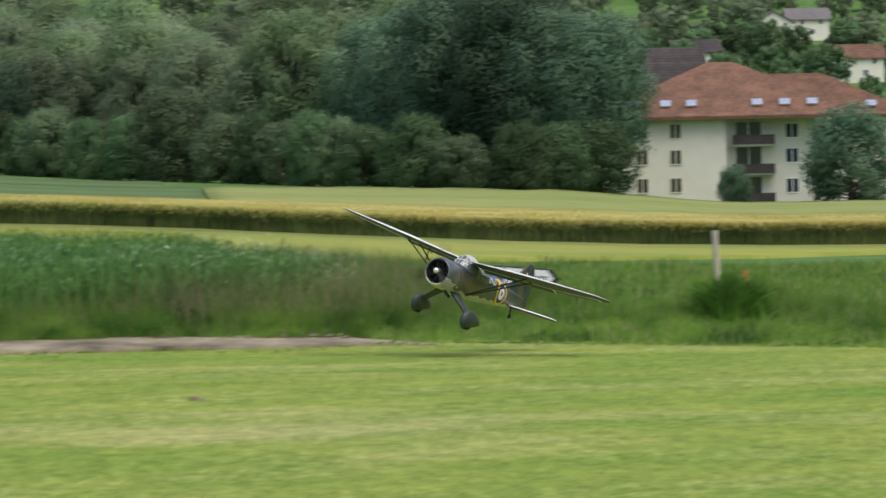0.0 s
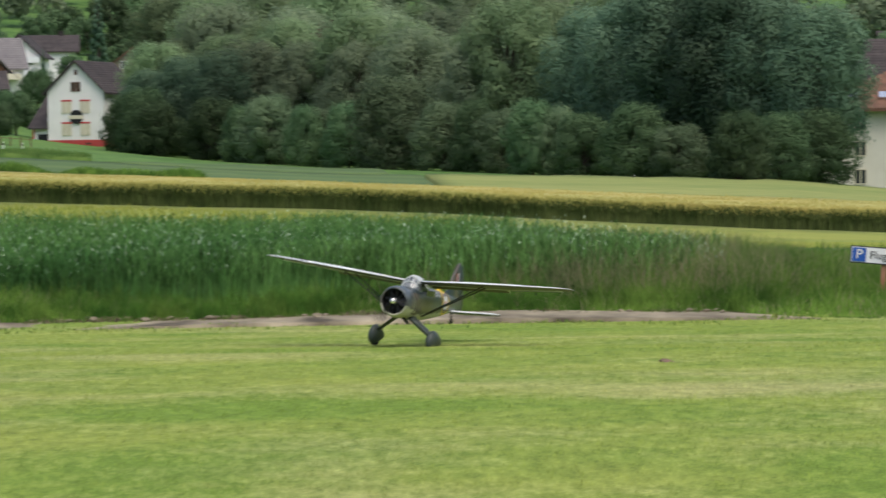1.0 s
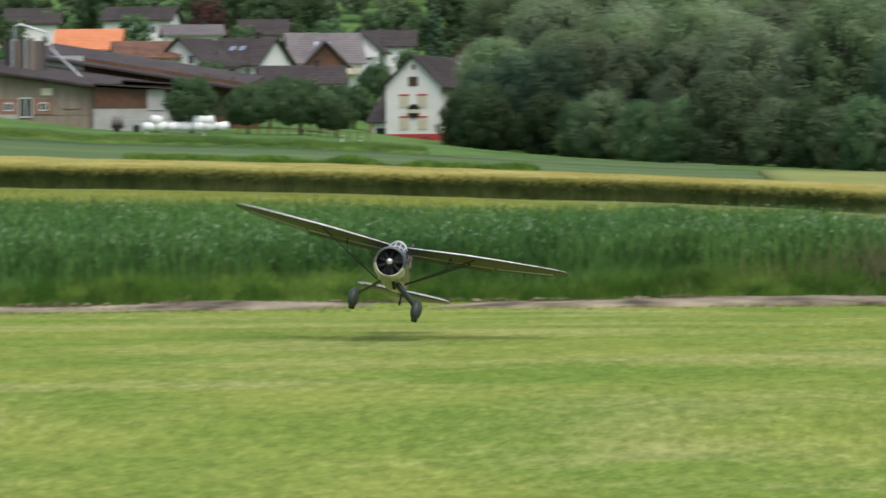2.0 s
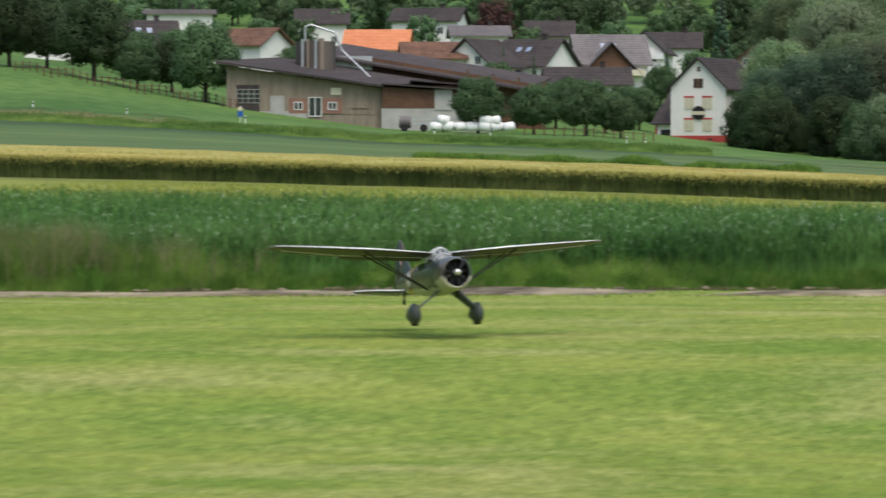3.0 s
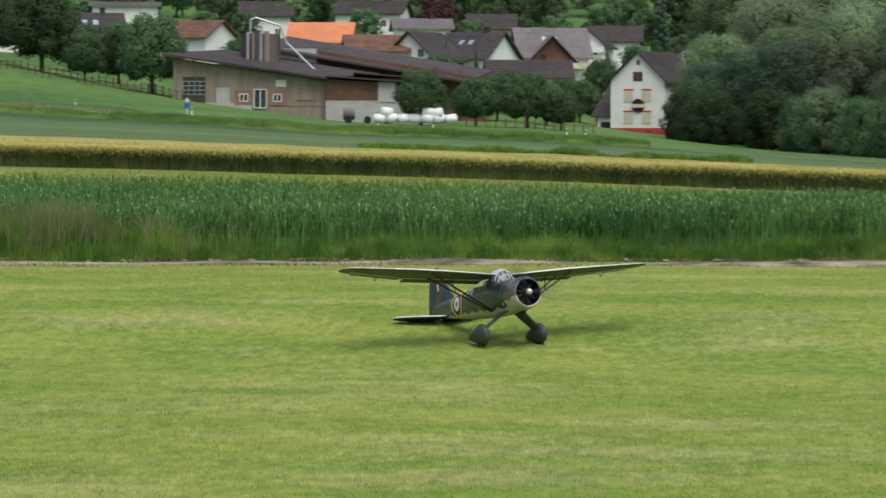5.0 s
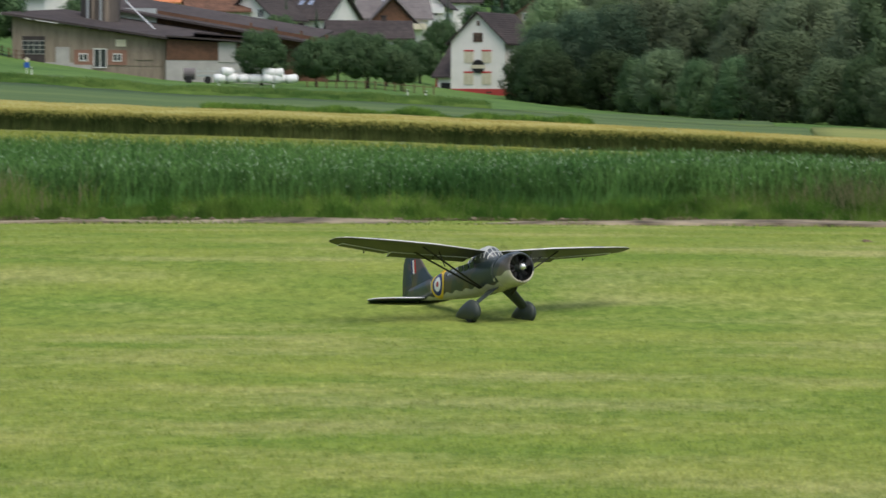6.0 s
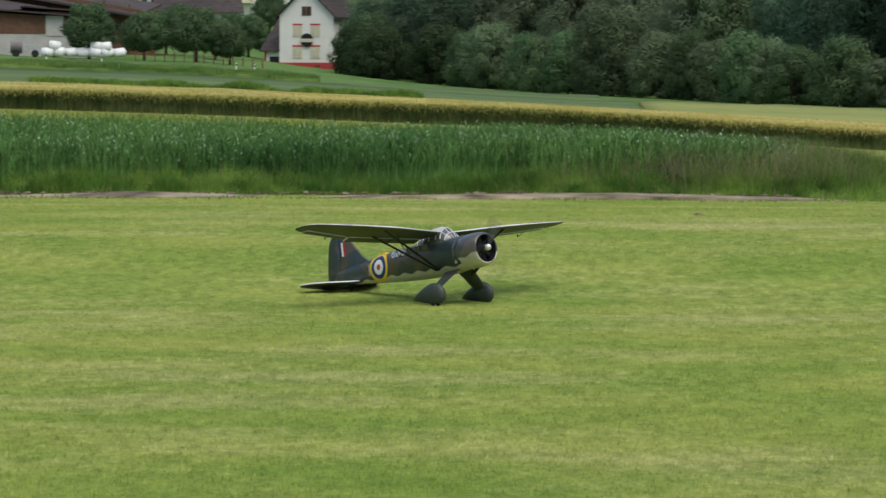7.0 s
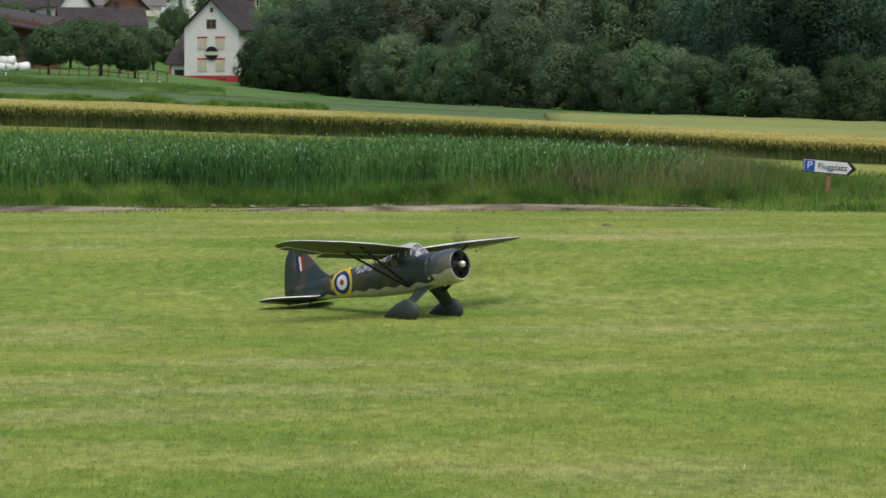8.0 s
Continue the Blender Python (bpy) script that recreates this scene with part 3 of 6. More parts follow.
    blades("wheat_ears", x, y, rng.uniform(0.04, 0.075, n), rng.uniform(0.0025, 0.006, n), [M_EAR_GLINT], 0, "pale green nodding ears of unripe wheat, whitened for leaf glints", "wheat", 1.4, lift=rng.uniform(0.42, 0.78, n) + crest(x), seed=8)
    # yellow-green strip behind the wheat
    patch("mustard_strip", lambda y: (-60 - (y - 66) * 0.5, 3 + max(0.0, y - 92) * 0.75), [66, 72, 80, 92, 100, 115, 130, 146], 60, 0.12, M_STRIP, "low yellow-green crop strip behind the wheat", wave=0.06)
    n = 36000
    x = rng.uniform(-32, 4, n)
    y = wheat_end(x) + 0.4 + 50 * rng.random(n) ** 2
    blades("mustard_leaves", x, y, rng.uniform(0.15, 0.34, n), rng.uniform(0.008, 0.02, n), [M_STRIP], 0, "yellow-green low crop plants", "crop", 0.8, seed=41)
    # barley
    span = lambda y: (-70 - (y - 150) * 0.3, 48 + (y - 150) * 0.2)
    patch("barley_field", span, [150, 150.5, 153, 157, 162, 167, 172, 176], 130, 0.92, M_BARLEY, "ripening golden barley field", "stuff", 0.1)
    n = 60000
    x = rng.uniform(-70, 48, n)
    blades("barley_stems", x, 149.75 + 0.35 * rng.random(n), rng.uniform(0.62, 0.94, n), rng.uniform(0.01, 0.03, n), [M_BARLEYSTEM_SHADED], 0, "green barley stalks at the field edge, darkened for the shade between them", "barley", 0.3, seed=9)
    n = 60000
    x = rng.uniform(-70, 48, n)
    y = 149.8 + 25 * rng.random(n) ** 2.0
    blades("barley_awns", x, y, rng.uniform(0.1, 0.22, n), rng.uniform(0.01, 0.03, n), [M_BARLEYBLADE], 0, "golden bearded barley ears", "barley", 0.8, lift=0.82, seed=10, soft=0.5)
    n = 40000
    x = rng.uniform(-70, 48, n)
    up = 0.42 + 0.44 * rng.random(n) ** 0.55
    # lower ears more often take the shaded stalk colour
    blades("barley_edge_ears", x, 149.6 + 0.3 * rng.random(n), rng.uniform(0.08, 0.2, n), rng.uniform(0.008, 0.022, n), [M_BARLEYBLADE, M_BARLEYSTEM_SHADED], (up < 0.5 + 0.36 * rng.random(n) ** 0.7).astype(int), "barley ears hanging over the field edge", "barley", 1.0, lift=up, seed=42)
    n = 16000
    x = rng.uniform(-26, -6, n)
    y = 177 + 2.5 * rng.random(n)
    tall = np.array([noise.noise((q * 0.5, 3, 8)) for q in x])
    blades("field_margin", x, y, np.clip(0.75 + 0.35 * tall, 0.3, 1.1) * rng.uniform(0.5, 1.1, n), rng.uniform(0.015, 0.04, n), [M_VERGE], 0, "strip of rank green grass behind the barley", "grass", 0.7, lift=0.45, seed=91, soft=0.3)
    patch("road_bank", lambda y: (-96, -19.5 - (y - 312) * 0.06), [311, 314, 318, 323, 330, 336], 60, 0.3, M_BANK, "lush green roadside bank", wave=0.5)
    n = 30000
    x, y = rng.uniform(-96, -20, n), 311 + 9 * rng.random(n)
    tall = np.array([noise.noise((q * 0.25, r * 0.3, 18)) for q, r in zip(x, y)])
    blades("bank_grass", x, y, np.clip(0.55 + 0.5 * tall, 0.15, 1.1) * rng.uniform(0.5, 1.1, n), rng.uniform(0.02, 0.06, n), [M_BANK, M_DRYGRASS], ((x < -70) & (y > 315) & (rng.random(n) < 0.75)).astype(int), "rank grass on the roadside bank", "grass", 0.7, lift=0.2, seed=93, soft=0.35)
    # fields behind the barley
    patch("young_crop_field", lambda y: (-86 - (y - 178) * 0.35, 6 + (y - 178) * 0.02), [178, 194, 210, 230, 250, 270, 290, 305], 60, 0.25, M_FIELD, "flat blue-green young crop field", wave=0.1)
    patch("field_corner", lambda y: (-18.3 + (y - 306) * 0.25, 5.9), [305.6, 312, 320, 330, 340], 24, 0.25, M_FIELD, "blue-green crop running up to the wood", wave=0.1)
    patch("light_crop_field", lambda y: (6.3 + (y - 178) * 0.02, 58 + (y - 178) * 0.25), [178, 194, 210, 230, 250, 270, 290, 306], 40, 0.35, M_LIGHTFIELD, "light yellow-green crop field", wave=0.1)


build_fields()


# ---- trees ----
def tree_mesh(seed, height, spread, lobes, leaves, size, trunk, shape="round"):
    """Points and faces of a tree: tapered trunk with limbs, and leaves round many lobes."""
    rng = np.random.default_rng(seed)
    bm = bmesh.new()
    rod(bm, (0, 0, -0.4), (0.05, 0, height * 0.5), trunk, trunk * 0.55, 8)
    rod(bm, (0.05, 0, height * 0.5), (0, 0.1, height * 0.85), trunk * 0.55, trunk * 0.15, 6)
    centres = []
    for k in range(lobes):
        f = (k + 0.5) / lobes
        z = height * (0.05 + 0.88 * f) if shape in ("bush", "low") else height * (0.27 + 0.68 * f)
        if shape == "cone":
            r = spread * (1.02 - f) * 0.6
            z = height * (0.08 + 0.9 * f)
        else:
            r = spread * math.sqrt(max(0.05, 1 - (1.7 * f - 0.75) ** 2)) * rng.uniform(0.45, 0.8)
        ang = k * 2.4 + rng.uniform(-0.5, 0.5)
        c = np.array([r * math.cos(ang), r * math.sin(ang), z])
        s = spread * rng.uniform(0.22, 0.40) * (1.1 - f if shape == "cone" else 1)
        centres.append((c, s))
        if shape != "cone":
            rod(bm, (0.03, 0, max(0.5, z * 0.55)), tuple(c * np.array([0.85, 0.85, 0.97])), trunk * 0.3, trunk * 0.06, 5)
    n = leaves // lobes
    norms, quads = [], []
    mid = np.array([0, 0, height * 0.45])
    for c, s in centres:
        d = rng.normal(size=(n, 3))
        d /= np.linalg.norm(d, axis=1)[:, None]
        rad = s * (1.06 - 0.42 * rng.random(n) ** 1.6)
        rad *= 1 + 0.25 * np.sin(d[:, 0] * 7 + c[2]) * np.cos(d[:, 1] * 6 + c[0])
        p = c + d * rad[:, None] * np.array([1, 1, 0.85])
        nrm = d + rng.normal(size=(n, 3)) * 0.3 + np.array([0, 0, 0.35])
        nrm /= np.linalg.norm(nrm, axis=1)[:, None]
        u = np.cross(nrm, rng.normal(size=(n, 3)))
        u /= np.linalg.norm(u, axis=1)[:, None]
        w = np.cross(nrm, u)
        sz = size * rng.uniform(0.5, 1.25, (n, 1))
        quad = np.stack([p - u * sz, p - w * sz * 0.6 + u * sz * 0.1, p + u * sz, p + w * sz * 0.6 - u * sz * 0.1], 1)
        quads.append(quad.reshape(-1, 3))
        away = (p - mid) / (spread * 1.2)
        round_ = d * 0.9 + away * 0.4 + nrm * 0.12
        norms.append(np.repeat(round_ / np.linalg.norm(round_, axis=1)[:, None], 4, axis=0))
    return bm, np.concatenate(quads), np.concatenate(norms)


def make_tree(name, label, seed, height, spread, lobes, leaves, size, trunk, leaf, shape="round"):
    bm, v, nrm = tree_mesh(seed, height, spread, lobes, leaves, size, trunk, shape)
    root = tagged(new(name), label, "tree" if shape != "bush" else "bush")
    part("trunk", bm, M_BARK, root)
    q = np.arange(len(v)).reshape(-1, 4)
    me = sheet_mesh("crown", v, q, [leaf])
    me.normals_split_custom_set_from_vertices(nrm)
    crown = new("crown", me)
    crown.parent = root
    return root


def scaled(az, d, turn, s, k=1.0, up=0.0):
    x, y, z = spot(az, d, up)
    return pose(x, y, z, 0, 0, turn) @ Matrix.Diagonal((s, s, s * k, 1))


def plant(proto, places, group):
    """Copies of a tree at (bearing, distance, size, tallness)."""
    for i, (az, d, s, k) in enumerate(places):
        m = scaled(az, d, (i * 67) % 360, s, k)
        if i == 0:
            proto.matrix_basis = m
        else:
            c = copy_thing(proto, pose(0, 0, 0))
            c.matrix_basis = m
        if i == 0:
            tagged(proto, group=group)


def build_trees():
    rnd = random.Random(4)
    oak = make_tree("broadleaf_tree", "tall dark green broadleaf tree in the wood's edge, leaves paled for haze", 11, 14, 5.2, 44, 36000, 0.14, 0.35, M_LEAF_HIGH_HAZE)
    willow = make_tree("willow_tree", "grey-green willow with a soft rounded crown", 12, 12, 5.0, 40, 34000, 0.135, 0.3, M_LEAF_GREY_HAZE)
    dark = make_tree("dark_broadleaf_tree", "very dark, dense broadleaf tree at the wood's edge", 13, 17, 6.5, 60, 46000, 0.165, 0.45, M_LEAF_DARK)
    bush = make_tree("bush", "rounded green bush at the foot of the wood", 14, 6.5, 3.2, 40, 28000, 0.105, 0.16, M_LEAF, "bush")
    paleb = make_tree("pale_bush", "pale grey-green bush at the foot of the wood", 15, 6.5, 3.2, 40, 28000, 0.105, 0.16, M_LEAF_PALE, "bush")
    plum = make_tree("orchard_tree", "small round orchard tree on a short trunk", 16, 6.5, 3.4, 32, 20000, 0.13, 0.22, M_LEAF)
    copper = make_tree("copper_beech", "dark reddish copper beech", 17, 13, 5.0, 24, 7000, 0.24, 0.35, M_LEAF_RED)
    fir = make_tree("conifer", "slim dark green conifer among the houses", 18, 14, 1.8, 60, 14000, 0.13, 0.25, M_LEAF_DARK, "cone")

    def row(a0, a1, step, d0, d1, s0, s1, k=1.0):
        out, a = [], a0
        while a > a1:
            f = (a0 - a) / (a0 - a1)
            out.append((a + rnd.uniform(-0.25, 0.25) * step, d0 + (d1 - d0) * f + rnd.uniform(-6, 6), rnd.uniform(s0, s1), k * rnd.uniform(0.9, 1.1)))
            a -= step * rnd.uniform(0.75, 1.25)
        return out

    edge = [(3.02, 408, 0.95, 1.0), (2.75, 404, 1.1, 1.0), (2.5, 398, 1.0, 0.9), (1.6, 392, 1.2, 0.85), (1.15, 385, 0.9, 1.0), (0.2, 372, 0.75, 1.25),
            (-0.5, 366, 1.0, 1.0), (-2.5, 345, 0.85, 1.2), (-3.4, 335, 0.9, 1.15), (-4.2, 330, 1.0, 0.85), (-5.0, 322, 1.1, 0.9), (-6.6, 308, 0.9, 1.0), (-7.25, 312, 1.0, 0.9), (-7.9, 316, 1.1, 0.9)]
    plant(bush, edge + row(2.9, -7.0, 0.42, 418, 322, 0.5, 0.8), "bushes along the wood")
    plant(paleb, [(-2.9, 342, 0.9, 1.0), (0.75, 380, 1.15, 0.95), (-0.1, 374, 0.9, 1.0), (-1.2, 358, 1.45, 0.95), (-2.0, 350, 1.1, 0.9), (-3.75, 335, 0.95, 1.0), (-5.7, 318, 0.9, 0.8)], "bushes along the wood")
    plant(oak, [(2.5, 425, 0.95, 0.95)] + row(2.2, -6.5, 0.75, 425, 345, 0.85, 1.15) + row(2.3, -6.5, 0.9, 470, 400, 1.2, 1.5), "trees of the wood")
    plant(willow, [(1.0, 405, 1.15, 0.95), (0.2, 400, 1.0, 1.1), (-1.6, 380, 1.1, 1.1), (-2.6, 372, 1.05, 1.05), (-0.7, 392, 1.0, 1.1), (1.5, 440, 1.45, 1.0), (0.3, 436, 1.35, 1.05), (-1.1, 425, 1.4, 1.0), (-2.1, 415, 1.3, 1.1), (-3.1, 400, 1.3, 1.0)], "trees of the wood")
    plant(dark, [(2.05, 412, 0.68, 0.95), (2.65, 415, 0.6, 0.9), (1.45, 402, 0.7, 1.0), (-5.1, 350, 1.0, 1.0), (-5.8, 338, 1.1, 1.0), (-6.6, 330, 1.05, 1.05), (-7.2, 326, 0.85, 1.1), (-7.9, 322, 0.8, 1.15), (-4.5, 362, 0.95, 1.0), (-6.15, 352, 1.2, 1.05)], "dark trees at the wood's edge")
    plant(copper, [(-0.3, 430, 1.15, 1.0), (7.1, 600, 1.0, 0.9), (-3.2, 420, 1.1, 0.9)], "copper beeches")
    # orchard and garden trees
    plant(plum, [(13.55, 415, 1.45, 1.0), (12.85, 412, 0.85, 1.0), (12.3, 424, 0.95, 1.0), (11.75, 405, 1.3, 1.05), (14.3, 430, 1.2, 1.0), (13.1, 440, 0.9, 1.0), (7.35, 385, 0.95, 0.95),
                 (6.45, 392, 0.9, 0.9), (5.6, 392, 0.95, 0.95), (5.05, 392, 0.75, 0.9), (5.3, 412, 0.85, 0.9), (6.1, 420, 0.9, 0.9), (6.9, 418, 0.9, 0.9), (14.9, 420, 1.3, 1.0), (10.4, 455, 0.9, 0.9),
                 (15.4, 445, 1.3, 1.1), (4.75, 450, 0.9, 0.9), (5.0, 470, 0.8, 0.9), (5.9, 462, 0.9, 0.9), (6.55, 455, 0.8, 1.0), (7.05, 500, 0.9, 0.9), (7.75, 505, 0.8, 0.9), (8.6, 520, 0.9, 0.9), (4.4, 520, 0.9, 1.0),
                 (10.3, 500, 1.0, 0.9), (11.6, 500, 1.0, 1.0), (12.2, 505, 1.1, 0.9), (13.4, 510, 1.1, 1.0), (13.9, 480, 1.2, 1.0), (12.9, 470, 1.0, 0.9), (4.05, 470, 0.8, 0.9), (3.6, 520, 1.0, 1.0), (9.5, 520, 0.9, 0.9)], "orchard trees")
    plant(fir, [(3.42, 560, 1.25, 1.15), (6.95, 520, 0.55, 0.95), (6.45, 505, 0.5, 0.95), (6.2, 500, 0.38, 0.95), (7.6, 540, 0.5, 1.0), (4.9, 500, 0.4, 0.9), (12.2, 600, 0.8, 1.0), (4.3, 560, 0.55, 1.0), (6.3, 500, 0.4, 0.8)], "conifers in the village")
    # slope behind the village
    hill = make_tree("hillside_tree", "round green tree on the slope above the village", 21, 12, 5.5, 18, 3500, 0.4, 0.3, M_LEAF)
    places = []
    for d, st, s in ((630, 0.6, 0.6), (690, 0.5, 0.7), (750, 0.45, 0.8), (820, 0.45, 0.9), (900, 0.45, 0.95), (960, 0.5, 1.0), (1010, 0.55, 1.1), (1110, 0.55, 1.2), (1240, 0.55, 1.4), (1400, 0.6, 1.6)):
        a = 17.0
        while a > -13:
            places.append((a + rnd.uniform(-0.3, 0.3), d + rnd.uniform(-40, 40), s * rnd.uniform(0.7, 1.25), rnd.uniform(0.85, 1.1)))
            a -= st * rnd.uniform(0.5, 1.6)
    # a clearing with gardens round the houses above the apartment building
    places = [q for q in places if q[0] > -8.5 or (rnd.random() < 0.95 and not (-11.6 < q[0] < -10.4 and 800 < q[1] < 856))]
    plant(hill, [q for q in places if q[1] < 790], "trees on the slope")
    _, leafs, _ = tree_mesh(23, 12, 5.5, 14, 840, 0.75, 0.3)
    bits = []
    for az, d, sz, k in (q for q in places if q[1] >= 790):
        x, y, z = spot(az, d)
        c, q = math.cos(az * 7), math.sin(az * 7)
        v = leafs * np.array([sz, sz, sz * k])
        bits.append(np.column_stack([x + v[:, 0] * c - v[:, 1] * q, y + v[:, 0] * q + v[:, 1] * c, z + v[:, 2]]))
    v = np.concatenate(bits)
    # the pale willow grey stands in for haze over these far trees
    tagged(new("hill_wood", sheet_mesh("hill_wood", v, np.arange(len(v)).reshape(-1, 4), [M_LEAF_GREY_HAZE])), "woods and hedges high on the far slope, leaves greyed for haze", "wood", kind="stuff")
    # trees round the apartment building
    side = make_tree("park_tree", "broad dark green tree beside the apartment building", 22, 8.6, 4.6, 40, 18000, 0.16, 0.3, M_LEAF_DARK, "low")
    plant(side, [(-11.8, 313, 0.95, 1.0), (-10.0, 326, 0.36, 1.1), (-13.5, 318, 1.1, 1.0), (-14.9, 322, 1.1, 1.0)], "trees by the apartment building")


build_trees()


# ---- houses ----
def window(parent, x, y, z, w, h, axis="y", frame_mat=None, glass=None, shutters=None, name="window"):
    """A window in a wall that faces -y (axis 'y') or +x ('x'): frame, pane, and shutters where there are any."""
    m = pose(x, y, z) if axis == "y" else pose(x, y, z, 0, 0, 90)
    bm = bmesh.new()
    t = 0.09
    for a in ((-w / 2, w / 2, -h / 2, -h / 2 + t), (-w / 2, w / 2, h / 2 - t, h / 2), (-w / 2, -w / 2 + t, -h / 2 + t, h / 2 - t),
              (w / 2 - t, w / 2, -h / 2 + t, h / 2 - t), (-t / 2, t / 2, -h / 2 + t, h / 2 - t)):
        box(bm, a[0], a[1], -0.06, 0.04, a[2], a[3])
    bm.transform(m)
    win = part(name, bm, frame_mat or M_WHITE, parent)
    bm = boxed(-w / 2 + t, w / 2 - t, -0.02, 0.02, -h / 2 + t, h / 2 - t)
    bm.transform(m)
    part("pane", bm, glass or M_GLASS, win)
    if shutters:
        for s in (-1, 1):
            bm = boxed(s * (w / 2 + 0.03 + w * 0.25) - w * 0.25, s * (w / 2 + 0.03 + w * 0.25) + w * 0.25, -0.09, -0.03, -h / 2, h / 2)
            bm.transform(m)
            part("shutter", bm, shutters, win)
    return win


def roof_tiles(roof, mat, x0, x1, y0, z0, y1, z1, step, turned=False, thick=0.06):
    """Courses of tiles from the eave y0, z0 up to the ridge y1, z1, each overlapping the one below, as parts of the roof."""
    n = max(3, int(math.hypot(y1 - y0, z1 - z0) / step))
    for i in range(n):
        a, b = i / n, min(1.0, (i + 1.12) / n)
        ya, za, yb, zb = y0 + (y1 - y0) * a, z0 + (z1 - z0) * a, y0 + (y1 - y0) * b, z0 + (z1 - z0) * b
        bm = bmesh.new()
        v = [bm.verts.new(p) for p in ((x0, ya, za + thick), (x1, ya, za + thick), (x1, yb, zb + 0.01), (x0, yb, zb + 0.01), (x0, ya, za), (x1, ya, za))]
        bm.faces.new((v[0], v[1], v[2], v[3]))
        bm.faces.new((v[4], v[5], v[1], v[0]))
        if turned:
            bm.transform(pose(0, 0, 0, 0, 0, 90))
        part("tile_course", bm, mat, roof)


def gable_house(name, label, w, d, eave, ridge, wall, roof, over=0.5, windows=(), chimney=None, skylights=(), gable_front=False, base=2.5, group="", upper=None):
    """A house with its middle at the origin; the front faces -y. The ridge runs along x, or along y with the gable in front."""
    root = tagged(new(name), label, "house", group)
    bm = bmesh.new()
    if gable_front:
        prism(bm, [(-w / 2, -base), (w / 2, -base), (w / 2, eave), (0, ridge), (-w / 2, eave)], -d / 2, d / 2)
        L, S = d, w
    else:
        prism(bm, [(-d / 2, -base), (d / 2, -base), (d / 2, eave), (0, ridge), (-d / 2, eave)], -w / 2, w / 2)
        bm.transform(pose(0, 0, 0, 0, 0, 90))
        L, S = w, d
    part("wall", bm, wall, root)
    slope = (ridge - eave) / (S / 2)
    for s in (-1, 1):
        bm = bmesh.new()
        y0, z0 = s * (S / 2 + over), eave - slope * over + 0.08
        t = 0.2
        v = []
        for x in (-L / 2 - over, L / 2 + over):
            v.append([bm.verts.new(p) for p in ((x, y0, z0), (x, 0, ridge + 0.08), (x, 0, ridge + 0.08 + t), (x, y0, z0 + t))])
        for f in (v[0], v[1][::-1], *[(v[0][i], v[1][i], v[1][(i + 1) % 4], v[0][(i + 1) % 4]) for i in range(4)]):
            bm.faces.new(f)
        bmesh.ops.recalc_face_normals(bm, faces=bm.faces[:])
        if gable_front:
            bm.transform(pose(0, 0, 0, 0, 0, 90))
        r = part("roof", bm, roof, root)
        roof_tiles(r, roof, -L / 2 - over, L / 2 + over, y0, z0 + t, 0, ridge + 0.08 + t, 0.42, gable_front)
        for (sx, fz, side) in skylights:
            if side != s:
                continue
            k = bmesh.new()
            box(k, -0.4, 0.4, -0.6, 0.6, -0.02, 0.1)
            yy = s * (S / 2) * (1 - fz)
            k.transform(pose(sx, yy, eave + (ridge - eave) * fz + 0.3, -s * math.degrees(math.atan(slope)), 0, 0))
            if gable_front:
                k.transform(pose(0, 0, 0, 0, 0, 90))
            part("skylight", k, M_SKYLIGHT, r)
    for wdw in windows:
        x, z, ww, hh = wdw[:4]
        window(root, x, -d / 2, z, ww, hh, shutters=wdw[4] if len(wdw) > 4 else None)
    if upper:
        bm = boxed(-w / 2 - 0.03, w / 2 + 0.03, -d / 2 - 0.06, -d / 2 + 0.05, upper, eave)
        part("boarding", bm, M_BROWNWOOD, root)
    if chimney:
        bm = boxed(chimney - 0.35, chimney + 0.35, -0.3, 0.4, ridge - 1.0, ridge + 0.9)
        box(bm, chimney - 0.45, chimney + 0.45, -0.4, 0.5, ridge + 0.9, ridge + 1.0)
        part("chimney", bm, M_TILE_DARK, root)
    return root


def set_at(ob, az, d, turn=0.0, up=0.0):
    """Stands a thing at a bearing and distance; its front faces the airfield, turned by that many degrees."""
    x, y, z = spot(az, d, up)
    ob.matrix_basis = pose(x, y, z, 0, 0, az + turn)
    return ob


